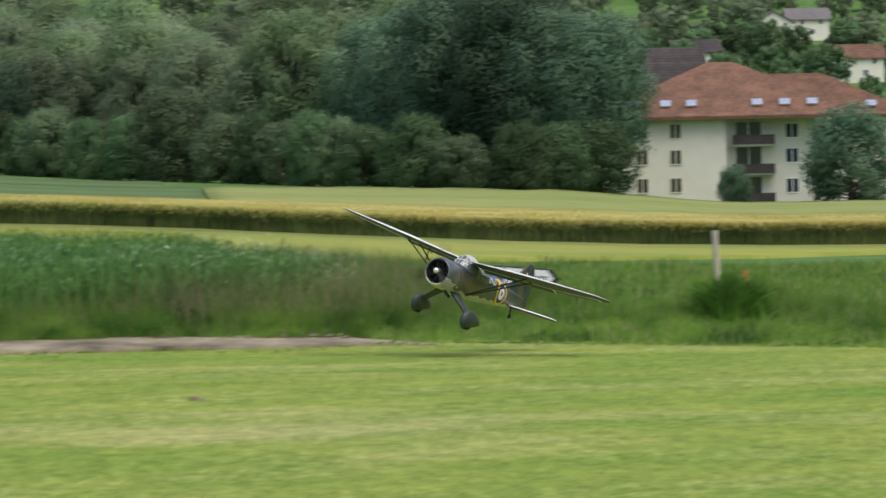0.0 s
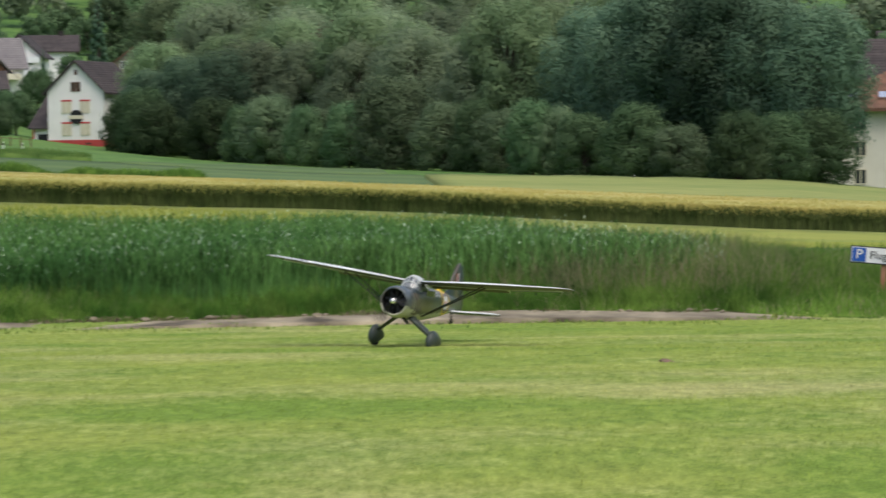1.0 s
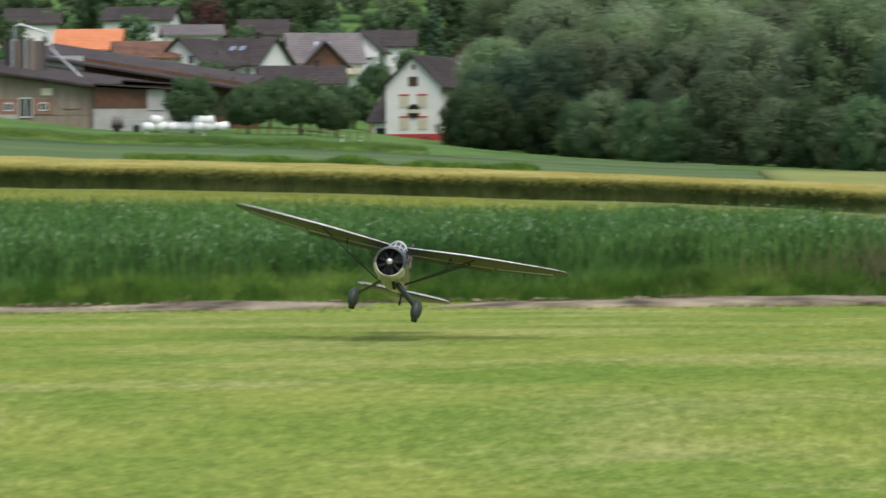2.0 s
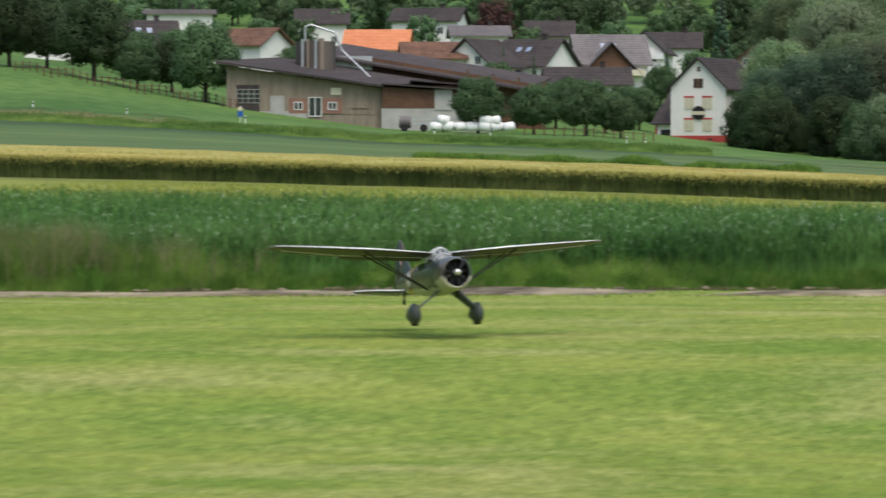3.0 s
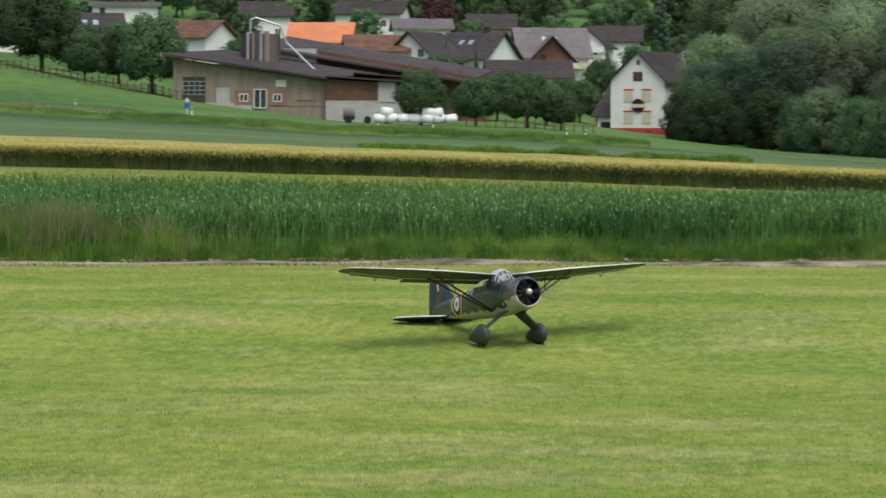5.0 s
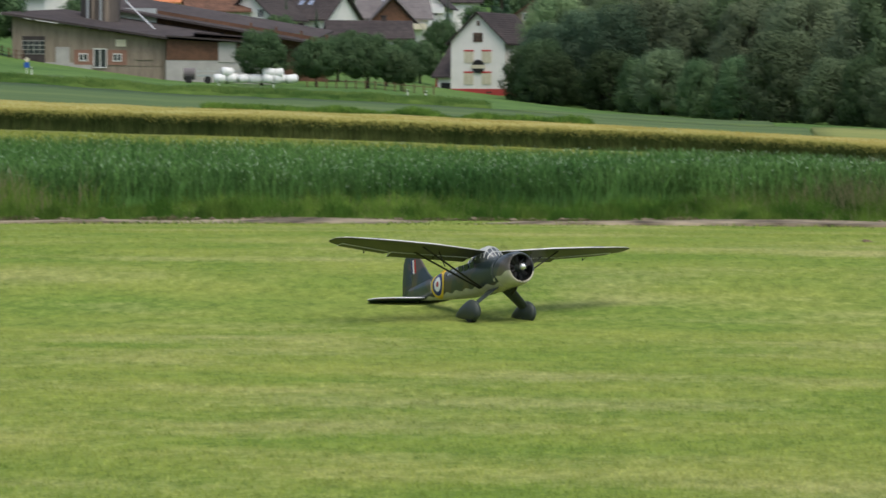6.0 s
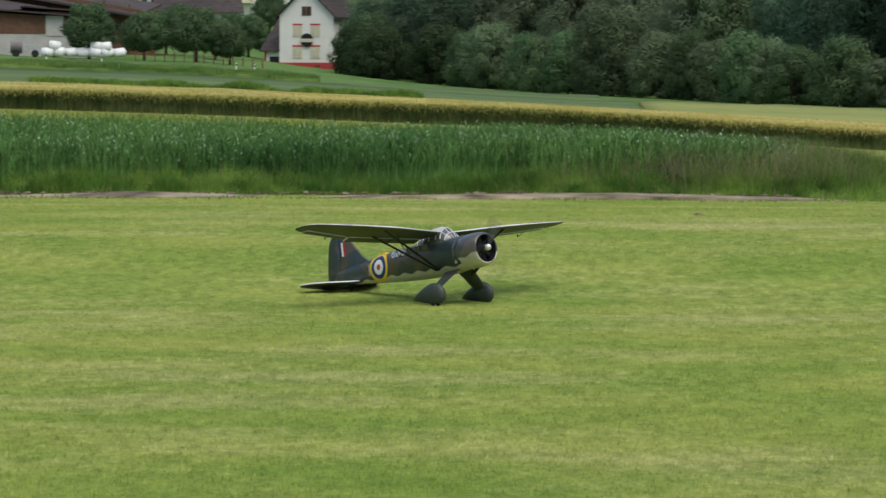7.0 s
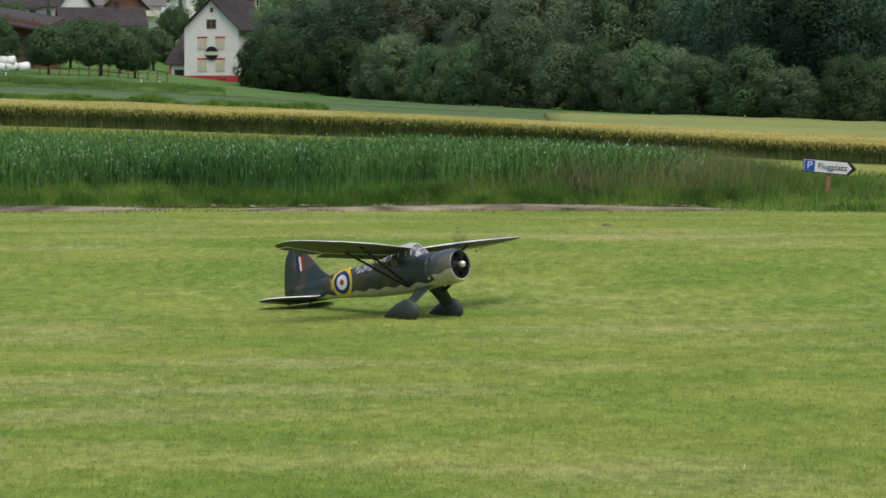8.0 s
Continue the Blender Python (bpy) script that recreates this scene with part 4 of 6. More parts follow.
def build_white_house():
    root = tagged(new("gabled_house"), "tall white gabled house with a red plinth and closed cream shutters", "house")
    w, eave, ridge = 7.4, 6.7, 10.2
    bm = bmesh.new()
    prism(bm, [(-w / 2, 0.75), (w / 2, 0.75), (w / 2, eave), (0, ridge), (-w / 2, eave)], 0, 11)
    part("wall", bm, M_PLASTER, root)
    part("plinth", boxed(-w / 2 - 0.04, w / 2 + 0.04, -0.05, 11, -1.5, 0.75), M_REDBASE, root, "red painted plinth")
    for x in (-1.5, 1.6):
        window(root, x, -0.05, 0.3, 0.9, 0.4, name="cellar_window", frame_mat=M_REDBASE)
    for s in (-1, 1):
        bm = bmesh.new()
        sl = (ridge - eave) / (w / 2)
        o = 0.55
        t = 0.18
        a = [(s * (w / 2 + o), eave - sl * o), (0, ridge), (0, ridge + t), (s * (w / 2 + o), eave - sl * o + t)]
        prism(bm, a, -0.5, 11.6)
        bm.transform(pose(0, 0, 0.04))
        roof = part("roof", bm, M_TILE_DARK, root, "dark brown tiled roof")
        roof_tiles(roof, M_TILE_DARK, -0.5, 11.6, -s * (w / 2 + o), eave - sl * o + t + 0.04, 0, ridge + t + 0.04, 0.4, True)
    for x in (-0.32, 0.34):
        window(root, x, 0, 7.2, 0.62, 1.15, frame_mat=M_BROWNWOOD)
    window(root, 0.05, 0, 8.95, 0.4, 0.6, frame_mat=M_BROWNWOOD)
    for z in (4.8, 1.95 + 0.15):
        for x in (-1.22, 1.22):
            for k in (-1, 1):
                bm = bmesh.new()
                box(bm, x + k * 0.34 - 0.31, x + k * 0.34 + 0.31, -0.07, 0.0, z - 0.8, z + 0.62)
                sh = part("shutter", bm, M_SHUTTER, root, "closed cream shutter")
                for i in range(6):
                    part("slat", boxed(x + k * 0.34 - 0.25, x + k * 0.34 + 0.25, -0.09, -0.071, z - 0.7 + i * 0.2, z - 0.6 + i * 0.2), M_SHUTTER, sh)
            part("lintel", boxed(x - 0.68, x + 0.68, -0.09, 0.0, z + 0.63, z + 0.83), M_RED, sh, "red painted lintel")
    # round sign with a pale bar
    bm = bmesh.new()
    bmesh.ops.create_cone(bm, cap_ends=True, segments=32, radius1=0.85, radius2=0.85, depth=0.12, matrix=pose(0.1, -0.12, 3.55, 90))
    disc = part("round_sign", bm, M_BLACK, root, "round black sign with a pale bar")
    part("sign_bar", boxed(-0.85, 1.05, -0.22, -0.18, 3.3, 3.75), M_SHUTTER, disc)
    # annex with a roof that falls to the front
    part("annex", boxed(-w / 2 - 2.4, -w / 2 - 0.02, 0.8, 6, -1.5, 2.3), M_PLASTER, root)
    bm = bmesh.new()
    loft(bm, [[(x, 0.3, 2.1), (x, 6.2, 6.2), (x, 6.2, 6.4), (x, 0.3, 2.3)] for x in (-w / 2 - 2.9, -w / 2 - 0.03)])
    part("annex_roof", bm, M_TILE_DARK, root, "dark brown lean-to roof")
    part("annex_door", boxed(-w / 2 - 1.7, -w / 2 - 0.4, 0.72, 0.79, -0.6, 1.5), M_BLACK, root, "dark annex door")
    part("red_corner", boxed(-w / 2 - 2.43, -w / 2 - 2.2, 0.74, 0.79, -1.2, 2.2), M_RED, root)
    set_at(root, 3.80, 438, 0, -0.2)
    root.matrix_basis = root.matrix_basis @ pose(0, 0, 0, 0, 0, -24)


build_white_house()


def build_barn():
    """Long low farm building with a monopitch roof, a higher barn roof behind it and a yard wall."""
    D = 400.0
    root = tagged(new("barn"), "long weathered timber barn with a low-pitched brown roof", "barn")
    # front wall from x=-14.5 to 15.5; local origin at its middle; the roof falls to the right
    roofz = lambda x: 5.6 - (x + 13.5) * 0.142
    bm = bmesh.new()
    prism(bm, [(-13.0, -2), (4.4, -2), (4.4, roofz(4.4) - 0.25), (-13.0, roofz(-13) - 0.25)], 0, 3)
    wall = part("wall", bm, M_TIMBER, root)
    for i in range(44):
        x = -12.9 + i * 0.395
        part("board", boxed(x, x + 0.36, -0.05, -0.005, -0.2, roofz(x + 0.36) - 0.35), M_TIMBER, wall)
    part("plinth", boxed(-13.02, -4.0, -0.1, -0.051, -2, 0.15), M_CONCRETE, root)
    # the roof's back edge lies to the right of the front one and a little higher
    bm = bmesh.new()
    over = lambda x, f, up: (x + 7.5 * f, -1.2 + 15.2 * f, roofz(x + 7.5 * f) + 1.9 * f + up)
    loft(bm, [[over(-14.3, f, u) for f, u in ((0, -0.2), (1, -0.2), (1, 0), (0, 0))], [over(4.6, f, u) for f, u in ((0, -0.2), (1, -0.2), (1, 0), (0, 0))]])
    rf = part("roof", bm, M_TILE_DARK, root, "low-pitched brown roof")
    for i in range(40):
        x = -14.3 + i * 0.4725
        bm = bmesh.new()
        loft(bm, [[over(x, f, u) for f, u in ((0, 0.01), (1, 0.01), (1, 0.08), (0, 0.08))], [over(x + 0.46, f, u) for f, u in ((0, 0.01), (1, 0.01), (1, 0.03), (0, 0.03))]])
        part("roof_course", bm, M_TILE_DARK, rf)
    part("fascia", boxed(-14.36, -14.31, -1.25, -0.6, roofz(-14.3) - 0.25, roofz(-14.3) + 0.05), M_WHITE, rf)
    # big door with glazed rows
    bm = boxed(-11.9, -9.3, -0.12, -0.06, 0.0, 3.1)
    door = part("garage_door", bm, M_TILE_DARK, root, "brown garage door with rows of panes")
    part("glazing_bars", boxed(-11.88, -9.32, -0.13, -0.121, 1.06, 2.62), M_CONCRETE, door)
    for r in range(3):
        for c in range(4):
            part("pane", boxed(-11.82 + c * 0.64, -11.24 + c * 0.64, -0.15, -0.131, 1.12 + r * 0.5, 1.55 + r * 0.5), M_GLASS, door)
    part("grey_door", boxed(-8.1, -6.5, -0.12, -0.06, -0.2, 1.9), M_CONCRETE, root)
    # brick panels with windows
    for x0, x1 in ((-6.0, -3.9), (-2.2, 0.0)):
        pn = part("brick_panel", boxed(x0, x1, -0.11, -0.06, -0.1, 1.6), M_BRICK, root)
        window(root, (x0 + x1) / 2, -0.13, 0.75, 1.0, 0.9)
    window(root, -3.05, -0.1, 0.65, 1.5, 2.2, name="glazed_door", frame_mat=M_WHITE)
    window(root, 2.0, -0.1, 1.0, 1.9, 1.0, glass=M_TIMBER, frame_mat=M_TIMBER)
    part("notice_board", boxed(-1.3, -0.1, -0.16, -0.08, 2.0, 2.8), M_SHUTTER, root)
    # lower right wing with brown boarding on a concrete wall
    wing = tagged(new("barn_wing"), "lower barn wing with brown boarding over a concrete wall", "barn")
    bm = bmesh.new()
    prism(bm, [(4.42, -3.0), (16.5, -3.0), (16.5, 0.5), (4.42, 0.5)], -0.8, 10)
    part("yard_wall", bm, M_CONCRETE, wing)
    for i in range(40):
        x = 4.5 + i * 0.29
        if not 10.3 < x < 12.4:
            part("board", boxed(x, x + 0.265, -0.84, -0.7, 0.5, 2.9 - i * 0.018), M_BROWNWOOD, wing)
    part("grey_panel", boxed(10.4, 12.4, -0.9, -0.75, 0.3, 2.6), M_CONCRETE, wing)
    bm = bmesh.new()
    prism(bm, [(4.45, 3.15), (17.3, 2.3), (17.3, 2.48), (4.45, 3.33)], -1.6, 11)
    part("roof", bm, M_TILE_DARK, wing)
    bm = bmesh.new()
    prism(bm, [(8.0, 3.6), (17.6, 2.95), (17.6, 3.1), (8.0, 3.75)], 2, 11)
    part("upper_roof", bm, M_TILE_DARK, wing)
    # higher barn behind
    back = tagged(new("high_barn"), "high barn with a broad dark brown roof", "barn")
    bm = bmesh.new()
    prism(bm, [(4, -2), (24, -2), (24, 3.4), (4, 6.6)], 14.2, 30)
    part("wall", bm, M_BROWNWOOD, back)
    part("gable", boxed(-1, 3.98, 14.0, 20, -2, 6.8), M_STEEL, back, "grey sheet-metal gable")
    bm = bmesh.new()
    loft(bm, [[(-3 + 4 * f, 12.5 + 12 * f, 7.0 + 1.6 * f + u) for f, u in ((0, -0.25), (1, -0.25), (1, 0), (0, 0))], [(22 + 4 * f, 12.5 + 12 * f, 3.0 + 1.6 * f + u) for f, u in ((0, -0.25), (1, -0.25), (1, 0), (0, 0))]])
    part("roof", bm, M_TILE_DARK, back)
    for i in range(4):
        part("post", boxed(15 + i * 3, 15.25 + i * 3, 13.4, 13.65, -2, 5.2 - i * 0.45), M_BROWNWOOD, back)
    for ob, up in ((root, 0.0), (wing, 0.0), (back, 0.0)):
        x, y, z = spot(9.55, D)
        ob.matrix_basis = pose(x, y, 6.9, 0, 0, 9.55 + 2)
    # slurry silo with pipes
    silo = tagged(new("silo"), "dark round steel silo with pipes, behind the barn roof", "silo")
    bm = bmesh.new()
    bmesh.ops.create_cone(bm, cap_ends=True, segments=28, radius1=2.3, radius2=2.3, depth=10.6, matrix=pose(0, 0, 5.3))
    part("tank", bm, M_SILO, silo, smooth=False)
    for a in (-1.5, -0.9, 0.0, 0.7):
        bm = bmesh.new()
        rod(bm, (a, -2.35, 2), (a, -2.35, 10.9 if a > 0.5 else 10.8), 0.16 if a < 0.5 else 0.3, None, 8)
        part("riser", bm, M_TIMBER if a in (-0.9, 0.7) else M_STEEL, silo)
    bm = bmesh.new()
    pts = [(-1.2, -1.5, 10.2), (-1.2, -1.5, 12.2), (-0.6, -1.5, 12.5), (2.2, -1.5, 11.6), (3.0, -1.5, 9.6), (6.5, -2.5, 6.2)]
    for p, q in zip(pts, pts[1:]):
        rod(bm, p, q, 0.12, None, 8)
    part("pipe", bm, M_STEEL, silo, "bent galvanised pipe")
    x, y, z = spot(9.98, 409)
    silo.matrix_basis = pose(x, y, 4.6, 0, 0, 10)
    vent = tagged(new("roof_vent"), "grey metal duct lying on the barn roof", "duct")
    bm = bmesh.new()
    rod(bm, (-1.2, 0, 0.35), (2.6, 0, -0.1), 0.22, 0.22, 10)
    part("duct", bm, M_STEEL, vent)
    x, y, z = spot(9.0, 408)
    vent.matrix_basis = pose(x, y, 10.35, 0, 0, 9)


build_barn()


def build_bales():
    proto = None
    rnd = random.Random(3)
    lay = [(-4.2, 0, 0), (-2.9, 0.1, 0), (-1.6, -0.1, 0), (-0.3, 0.2, 0), (1.0, 0, 0), (2.3, 0.1, 0), (3.6, 0, 0), (-3.4, 0.1, 1.15), (1.1, 0.2, 1.1), (2.1, 0.1, 1.0)]
    for i, (x, y, z) in enumerate(lay):
        if proto is None:
            bm = bmesh.new()
            bmesh.ops.create_cone(bm, cap_ends=True, segments=20, radius1=0.62, radius2=0.62, depth=1.25, matrix=pose(0, 0, 0, 0, 90, 0))
            bmesh.ops.bevel(bm, geom=[e for e in bm.edges if len(e.link_faces) == 2 and any(len(f.verts) > 4 for f in e.link_faces)], offset=0.07, segments=2, affect="EDGES")
            proto = finish("silage_bale", bm, M_FILM, smooth=True)
            tagged(proto, "round silage bale wrapped in white film", "bale", "row of silage bales")
            ob = proto
        else:
            ob = copy_thing(proto, pose(0, 0, 0))
        bx, by, bz = spot(7.4, 383)
        ob.matrix_basis = pose(bx, by, float(land([bx], [by])[0]) + 0.75, 0, 0, 7.4) @ pose(x, y, z * 0.62, rnd.uniform(0, 90), rnd.uniform(-8, 8), rnd.uniform(-30, 30)) @ Matrix.Diagonal((1.0, 0.85, rnd.uniform(0.7, 0.85), 1))


build_bales()


def build_trailer():
    root = tagged(new("farm_trailer"), "grey farm trailer with a dark tanker frame parked beside the bales", "trailer")
    bm = boxed(-2.4, 2.4, -0.9, 0.9, 0.8, 1.0)
    for x in (-2.4, -1.2, 0.0, 1.2, 2.32):
        box(bm, x, x + 0.08, -0.93, -0.85, 1.0, 1.7)
    box(bm, -2.4, 2.4, -0.92, -0.88, 1.35, 1.45)
    part("bed", bm, M_STEEL, root)
    bm = bmesh.new()
    rod(bm, (-3.9, 0, 1.1), (-2.6, 0, 1.1), 0.65, 0.65, 16)
    part("tank", bm, M_TILE_GREY, root)
    for x in (-1.2, 0.9, -3.3):
        bm = bmesh.new()
        rod(bm, (x, -1.0, 0.42), (x, -0.75, 0.42), 0.42, 0.42, 16)
        part("wheel", bm, M_BLACK, root)
    bm = bmesh.new()
    rod(bm, (2.4, 0, 0.85), (3.8, 0, 0.6), 0.06, 0.06, 6)
    part("drawbar", bm, M_RUST, root)
    set_at(root, 8.05, 386, 0)


build_trailer()


def build_village():
    G = "village houses"
    W4 = ((-2.2, 1.5, 1.1, 1.3), (2.2, 1.5, 1.1, 1.3), (-2.2, 4.2, 1.1, 1.3), (2.2, 4.2, 1.1, 1.3))
    H = [
        # bearing, distance, turn, width, depth, eave, ridge, wall, roof, gable in front, label
        (11.0, 520, -35, 8, 8, 4.7, 7.0, M_PLASTER, M_TILE, False, "white house with an orange-brown tiled gable roof"),
        (12.75, 520, 8, 8.5, 9, 3.0, 6.6, M_PLASTER, M_TILE_DARK, False, "house with a dark roof and two skylights"),
        (14.2, 540, 0, 9, 8, 4.2, 7.0, M_PLASTER, M_TILE_DARK, False, "white house with a brown roof behind orchard trees"),
        (12.2, 600, 0, 11, 9, 6.5, 7.2, M_PLASTER, M_TILE_GREY, False, "pale flat-roofed house with large windows"),
        (8.98, 540, -6, 9, 9, 4.4, 7.2, M_PLASTER, M_TILE_NEW, False, "house with a bright orange tiled roof"),
        (8.15, 640, -12, 12, 9, 6.0, 8.2, M_PLASTER, M_TILE_DARK, False, "white house with a dark grey roof"),
        (8.1, 520, 4, 8.5, 9, 4.2, 6.4, M_PLASTER, M_TILE, False, "house with a weathered red-brown tiled roof"),
        (7.35, 585, 4, 9, 9, 5.6, 7.2, M_PLASTER, M_TILE_GREY, False, "house with a pale grey metal roof"),
        (7.3, 520, -30, 8, 9, 3.6, 7.2, M_PLASTER, M_TILE_DARK, True, "white gabled house with a dark roof"),
        (6.45, 530, -28, 9, 11, 3.6, 7.4, M_PLASTER, M_TILE_DARK, False, "house with a dark roof and skylights"),
        (5.25, 545, 10, 10.5, 10, 4.2, 8.4, M_PLASTER, M_TILE_GREY, False, "large chalet with a grey tiled roof and a boarded gable"),
        (5.6, 490, 5, 11, 8, 3.0, 5.2, M_PLASTER, M_TILE_DARK, False, "low house with a dark brown roof"),
        (4.6, 575, -10, 6.5, 9, 5.2, 8.2, M_PLASTER, M_TILE_DARK, True, "white house with balconies and a dark roof"),
        (6.9, 470, 8, 8, 8, 2.6, 4.2, M_PLASTER, M_TILE_DARK, False, "low dark-roofed shed among the trees"),
        (2.85, 590, 0, 7, 8, 4.4, 7.0, M_TIMBER, M_TILE, True, "house with a red-brown half-hipped roof behind the wood"),
        (4.15, 620, 0, 8, 8, 4.5, 7.0, M_PLASTER, M_TILE_DARK, False, "white house with a dark roof on the slope"),
        (9.9, 650, 0, 9, 8, 4.5, 7.0, M_PLASTER, M_TILE_DARK, False, "white house on the slope"),
        (6.2, 640, 0, 8, 8, 4.5, 7.0, M_CREAM, M_TILE_DARK, False, "cream house on the slope"),
        (-8.4, 410, 12, 16, 10, 8, 14.0, M_CREAM, M_TILE_DARK, False, "large house with a grey-brown roof behind the apartment building"),
        (-11.95, 520, 0, 8, 8, 2.6, 4.8, M_CREAM, M_TILE, False, "small cream house with a tiled roof"),
    ]
    for i, (az, d, turn, w, dp, e, r, wall, roof, gf, lab) in enumerate(H):
        hs = gable_house("house", lab, w, dp, e, r, wall, roof, 0.7,
                         [(q[0] * w / 9, min(q[1], e - 1.0) if q[1] < 3 else q[1], q[2], q[3]) for q in W4 if q[1] + 0.8 < (r - 1 if gf else e)],
                         chimney=(w * 0.2 if i % 2 else None), skylights=((-1.2, 0.55, -1), (0.4, 0.55, -1)) if i in (1, 9, 10) else (), gable_front=gf, base=6, group=G)
        set_at(hs, az, d, turn, 0.5)
        if i == 10:
            # boarded cross gable with a balcony
            bm = bmesh.new()
            prism(bm, [(-4.4, 3.0), (3.0, 3.0), (-0.7, 6.9)], -6.2, -0.5)
            cg = part("cross_gable", bm, M_BROWNWOOD, hs, "brown boarded gable")
            for s in (-1, 1):
                k = bmesh.new()
                prism(k, [(-0.7, 7.2), (-0.7 + s * 4.8, 2.2), (-0.7 + s * 4.8, 2.4), (-0.7, 7.4)], -7.0, -0.3)
                part("gable_roof", k, M_TILE_GREY, cg)
            part("balcony", boxed(-5.5, 4.5, -7.0, -5.05, 2.2, 3.1), M_SHUTTER, hs)
        if i == 12:
            for z in (1.8, 4.0):
                part("balcony", boxed(-3.4, 3.4, -5.6, -4.55, z, z + 0.9), M_WHITE, hs)


build_village()


def build_apartments():
    root = tagged(new("apartment_building"), "cream four-storey apartment building with a hipped terracotta roof", "building")
    # local frame: corner of the two facades at the origin; left facade runs along -x, right facade along +x and back
    H = 8.25
    bm = boxed(-11.6, 0, 0, 14, -2.5, H)
    wall = part("wall", bm, M_CREAM, root)
    part("bay_wall", boxed(-16, -11.62, 2.5, 14, -2.5, H), M_CREAM, root)
    part("right_wall", boxed(0.02, 11.5, 1.6, 14, -2.5, H), M_CREAM, root)
    part("end_wall", boxed(11.52, 17.4, 4, 14, -2.5, H), M_CREAM, root)
    for x in (-7.9, -4.75):
        for z in (1.9, 4.55, 7.0):
            window(root, x, -0.02, z, 1.15, 1.45, frame_mat=M_SHUTTER)
    for z in (1.7, 4.55, 6.9):
        window(root, 6.3, 1.58, z, 1.3, 1.45)
        window(root, 2.2, 1.58, z, 2.6, 1.9)
    for z in (0.0, 2.75, 5.5):
        b = part("balcony", boxed(0.6, 4.6, -0.1, 1.58, z, z + 0.15), M_CONCRETE, root)
        part("railing", boxed(0.6, 4.6, -0.16, -0.1, z + 0.15, z + 1.05), M_TILE_DARK, b, "dark balcony railing")
    # hipped roof in courses
    def hip(x0, x1, y0, y1, z0, zr, name, ends=None):
        bm = bmesh.new()
        mx, my = (x0 + x1) / 2, (y0 + y1) / 2
        r0, r1 = x0 + (y1 - y0) / 2, x1 - (y1 - y0) / 2
        if r1 < r0:
            r0 = r1 = mx
        if ends:
            r0, r1 = ends
        n = 20
        ring = []
        for i in range(n + 1):
            f = i / n
            for lip in ((0.13, 0.0) if i else (0.0, 0.13)):
                if i == n and lip:
                    continue
                z = z0 + (zr - z0) * f + (lip if i else lip)
                ring.append([(x0 + (r0 - x0) * f, y0 + (my - y0) * f, z), (x1 + (r1 - x1) * f, y0 + (my - y0) * f, z),
                             (x1 + (r1 - x1) * f, y1 + (my - y1) * f, z), (x0 + (r0 - x0) * f, y1 + (my - y1) * f, z)])
        vs = [[bm.verts.new(p) for p in r] for r in ring]
        for a, b in zip(vs, vs[1:]):
            for k in range(4):
                bm.faces.new((a[k], a[(k + 1) % 4], b[(k + 1) % 4], b[k]))
        bm.faces.new(vs[0][::-1])
        return part(name, bm, M_TILE, root, "weathered terracotta roof")
    rf = hip(-13.4, 12.6, -1.0, 15, H, H + 5.4, "roof", (-1.2, 1.0))
    hip(-17, -7, 1.4, 15, H - 0.02, H + 2.7, "bay_roof", (-12.2, -9.5))
    hip(1.5, 18.5, 2.8, 15.2, H - 0.03, H + 4.2, "end_roof", (3.5, 9.5))
    for x, y, fz in ((-15, 2.6, 0.18), (-8.6, 0.6, 0.2), (-5.6, 0.6, 0.2), (-3.2, 0.6, 0.21), (3.0, 0.6, 0.2), (5.6, 0.6, 0.2), (8.2, 0.6, 0.2), (14.0, 4.0, 0.2)):
        k = boxed(-0.5, 0.5, -0.5, 0.5, 0, 0.16)
        k.transform(pose(x, y, H + 1.3 if y < 2 else H + 1.05, 33.5))
        part("skylight", k, M_SKYLIGHT, rf)
    part("gutter", boxed(-13.5, 12.7, -1.1, -0.95, H - 0.2, H - 0.02), M_BROWNWOOD, rf)
    root.matrix_basis = pose(59.1, 339.1, -2.3, 0, 0, -10.7 + 3)


build_apartments()


def build_hill_houses():
    # houses on the slope above the apartment building
    for az, d, w, wall, roof, front in ((-10.75, 853, 9, M_CREAM, M_TILE_GREY, True), (-11.3, 860, 10, M_CREAM, M_TILE_GREY, False), (-12.1, 715, 9, M_CREAM, M_TILE, False), (-9.5, 760, 10, M_CREAM, M_TILE_DARK, False)):
        h = gable_house("hillside_house", "pale rendered house with a pitched roof on the far slope", w, 9, 4.6, 7.2, wall, roof, gable_front=front, windows=[(-w * 0.28, 1.6, 1.2, 1.4), (w * 0.1, 1.6, 1.2, 1.4), (w * 0.3, 4.0, 1.0, 1.3), (-w * 0.15, 4.0, 1.0, 1.3)], group="houses on the slope")
        set_at(h, az, d, 8)


build_hill_houses()


# ---- things beside the lawn ----
def text_mesh(s, size, m):
    cu = bpy.data.curves.new("letters", "FONT")
    cu.body, cu.size, cu.extrude, cu.align_x, cu.align_y = s, size, 0.002, "CENTER", "CENTER"
    tmp = bpy.data.objects.new("letters", cu)
    scene.collection.objects.link(tmp)
    me = bpy.data.meshes.new_from_object(tmp.evaluated_get(bpy.context.evaluated_depsgraph_get()))
    bpy.data.objects.remove(tmp)
    bm = bmesh.new()
    bm.from_mesh(me)
    bm.transform(m)
    return bm


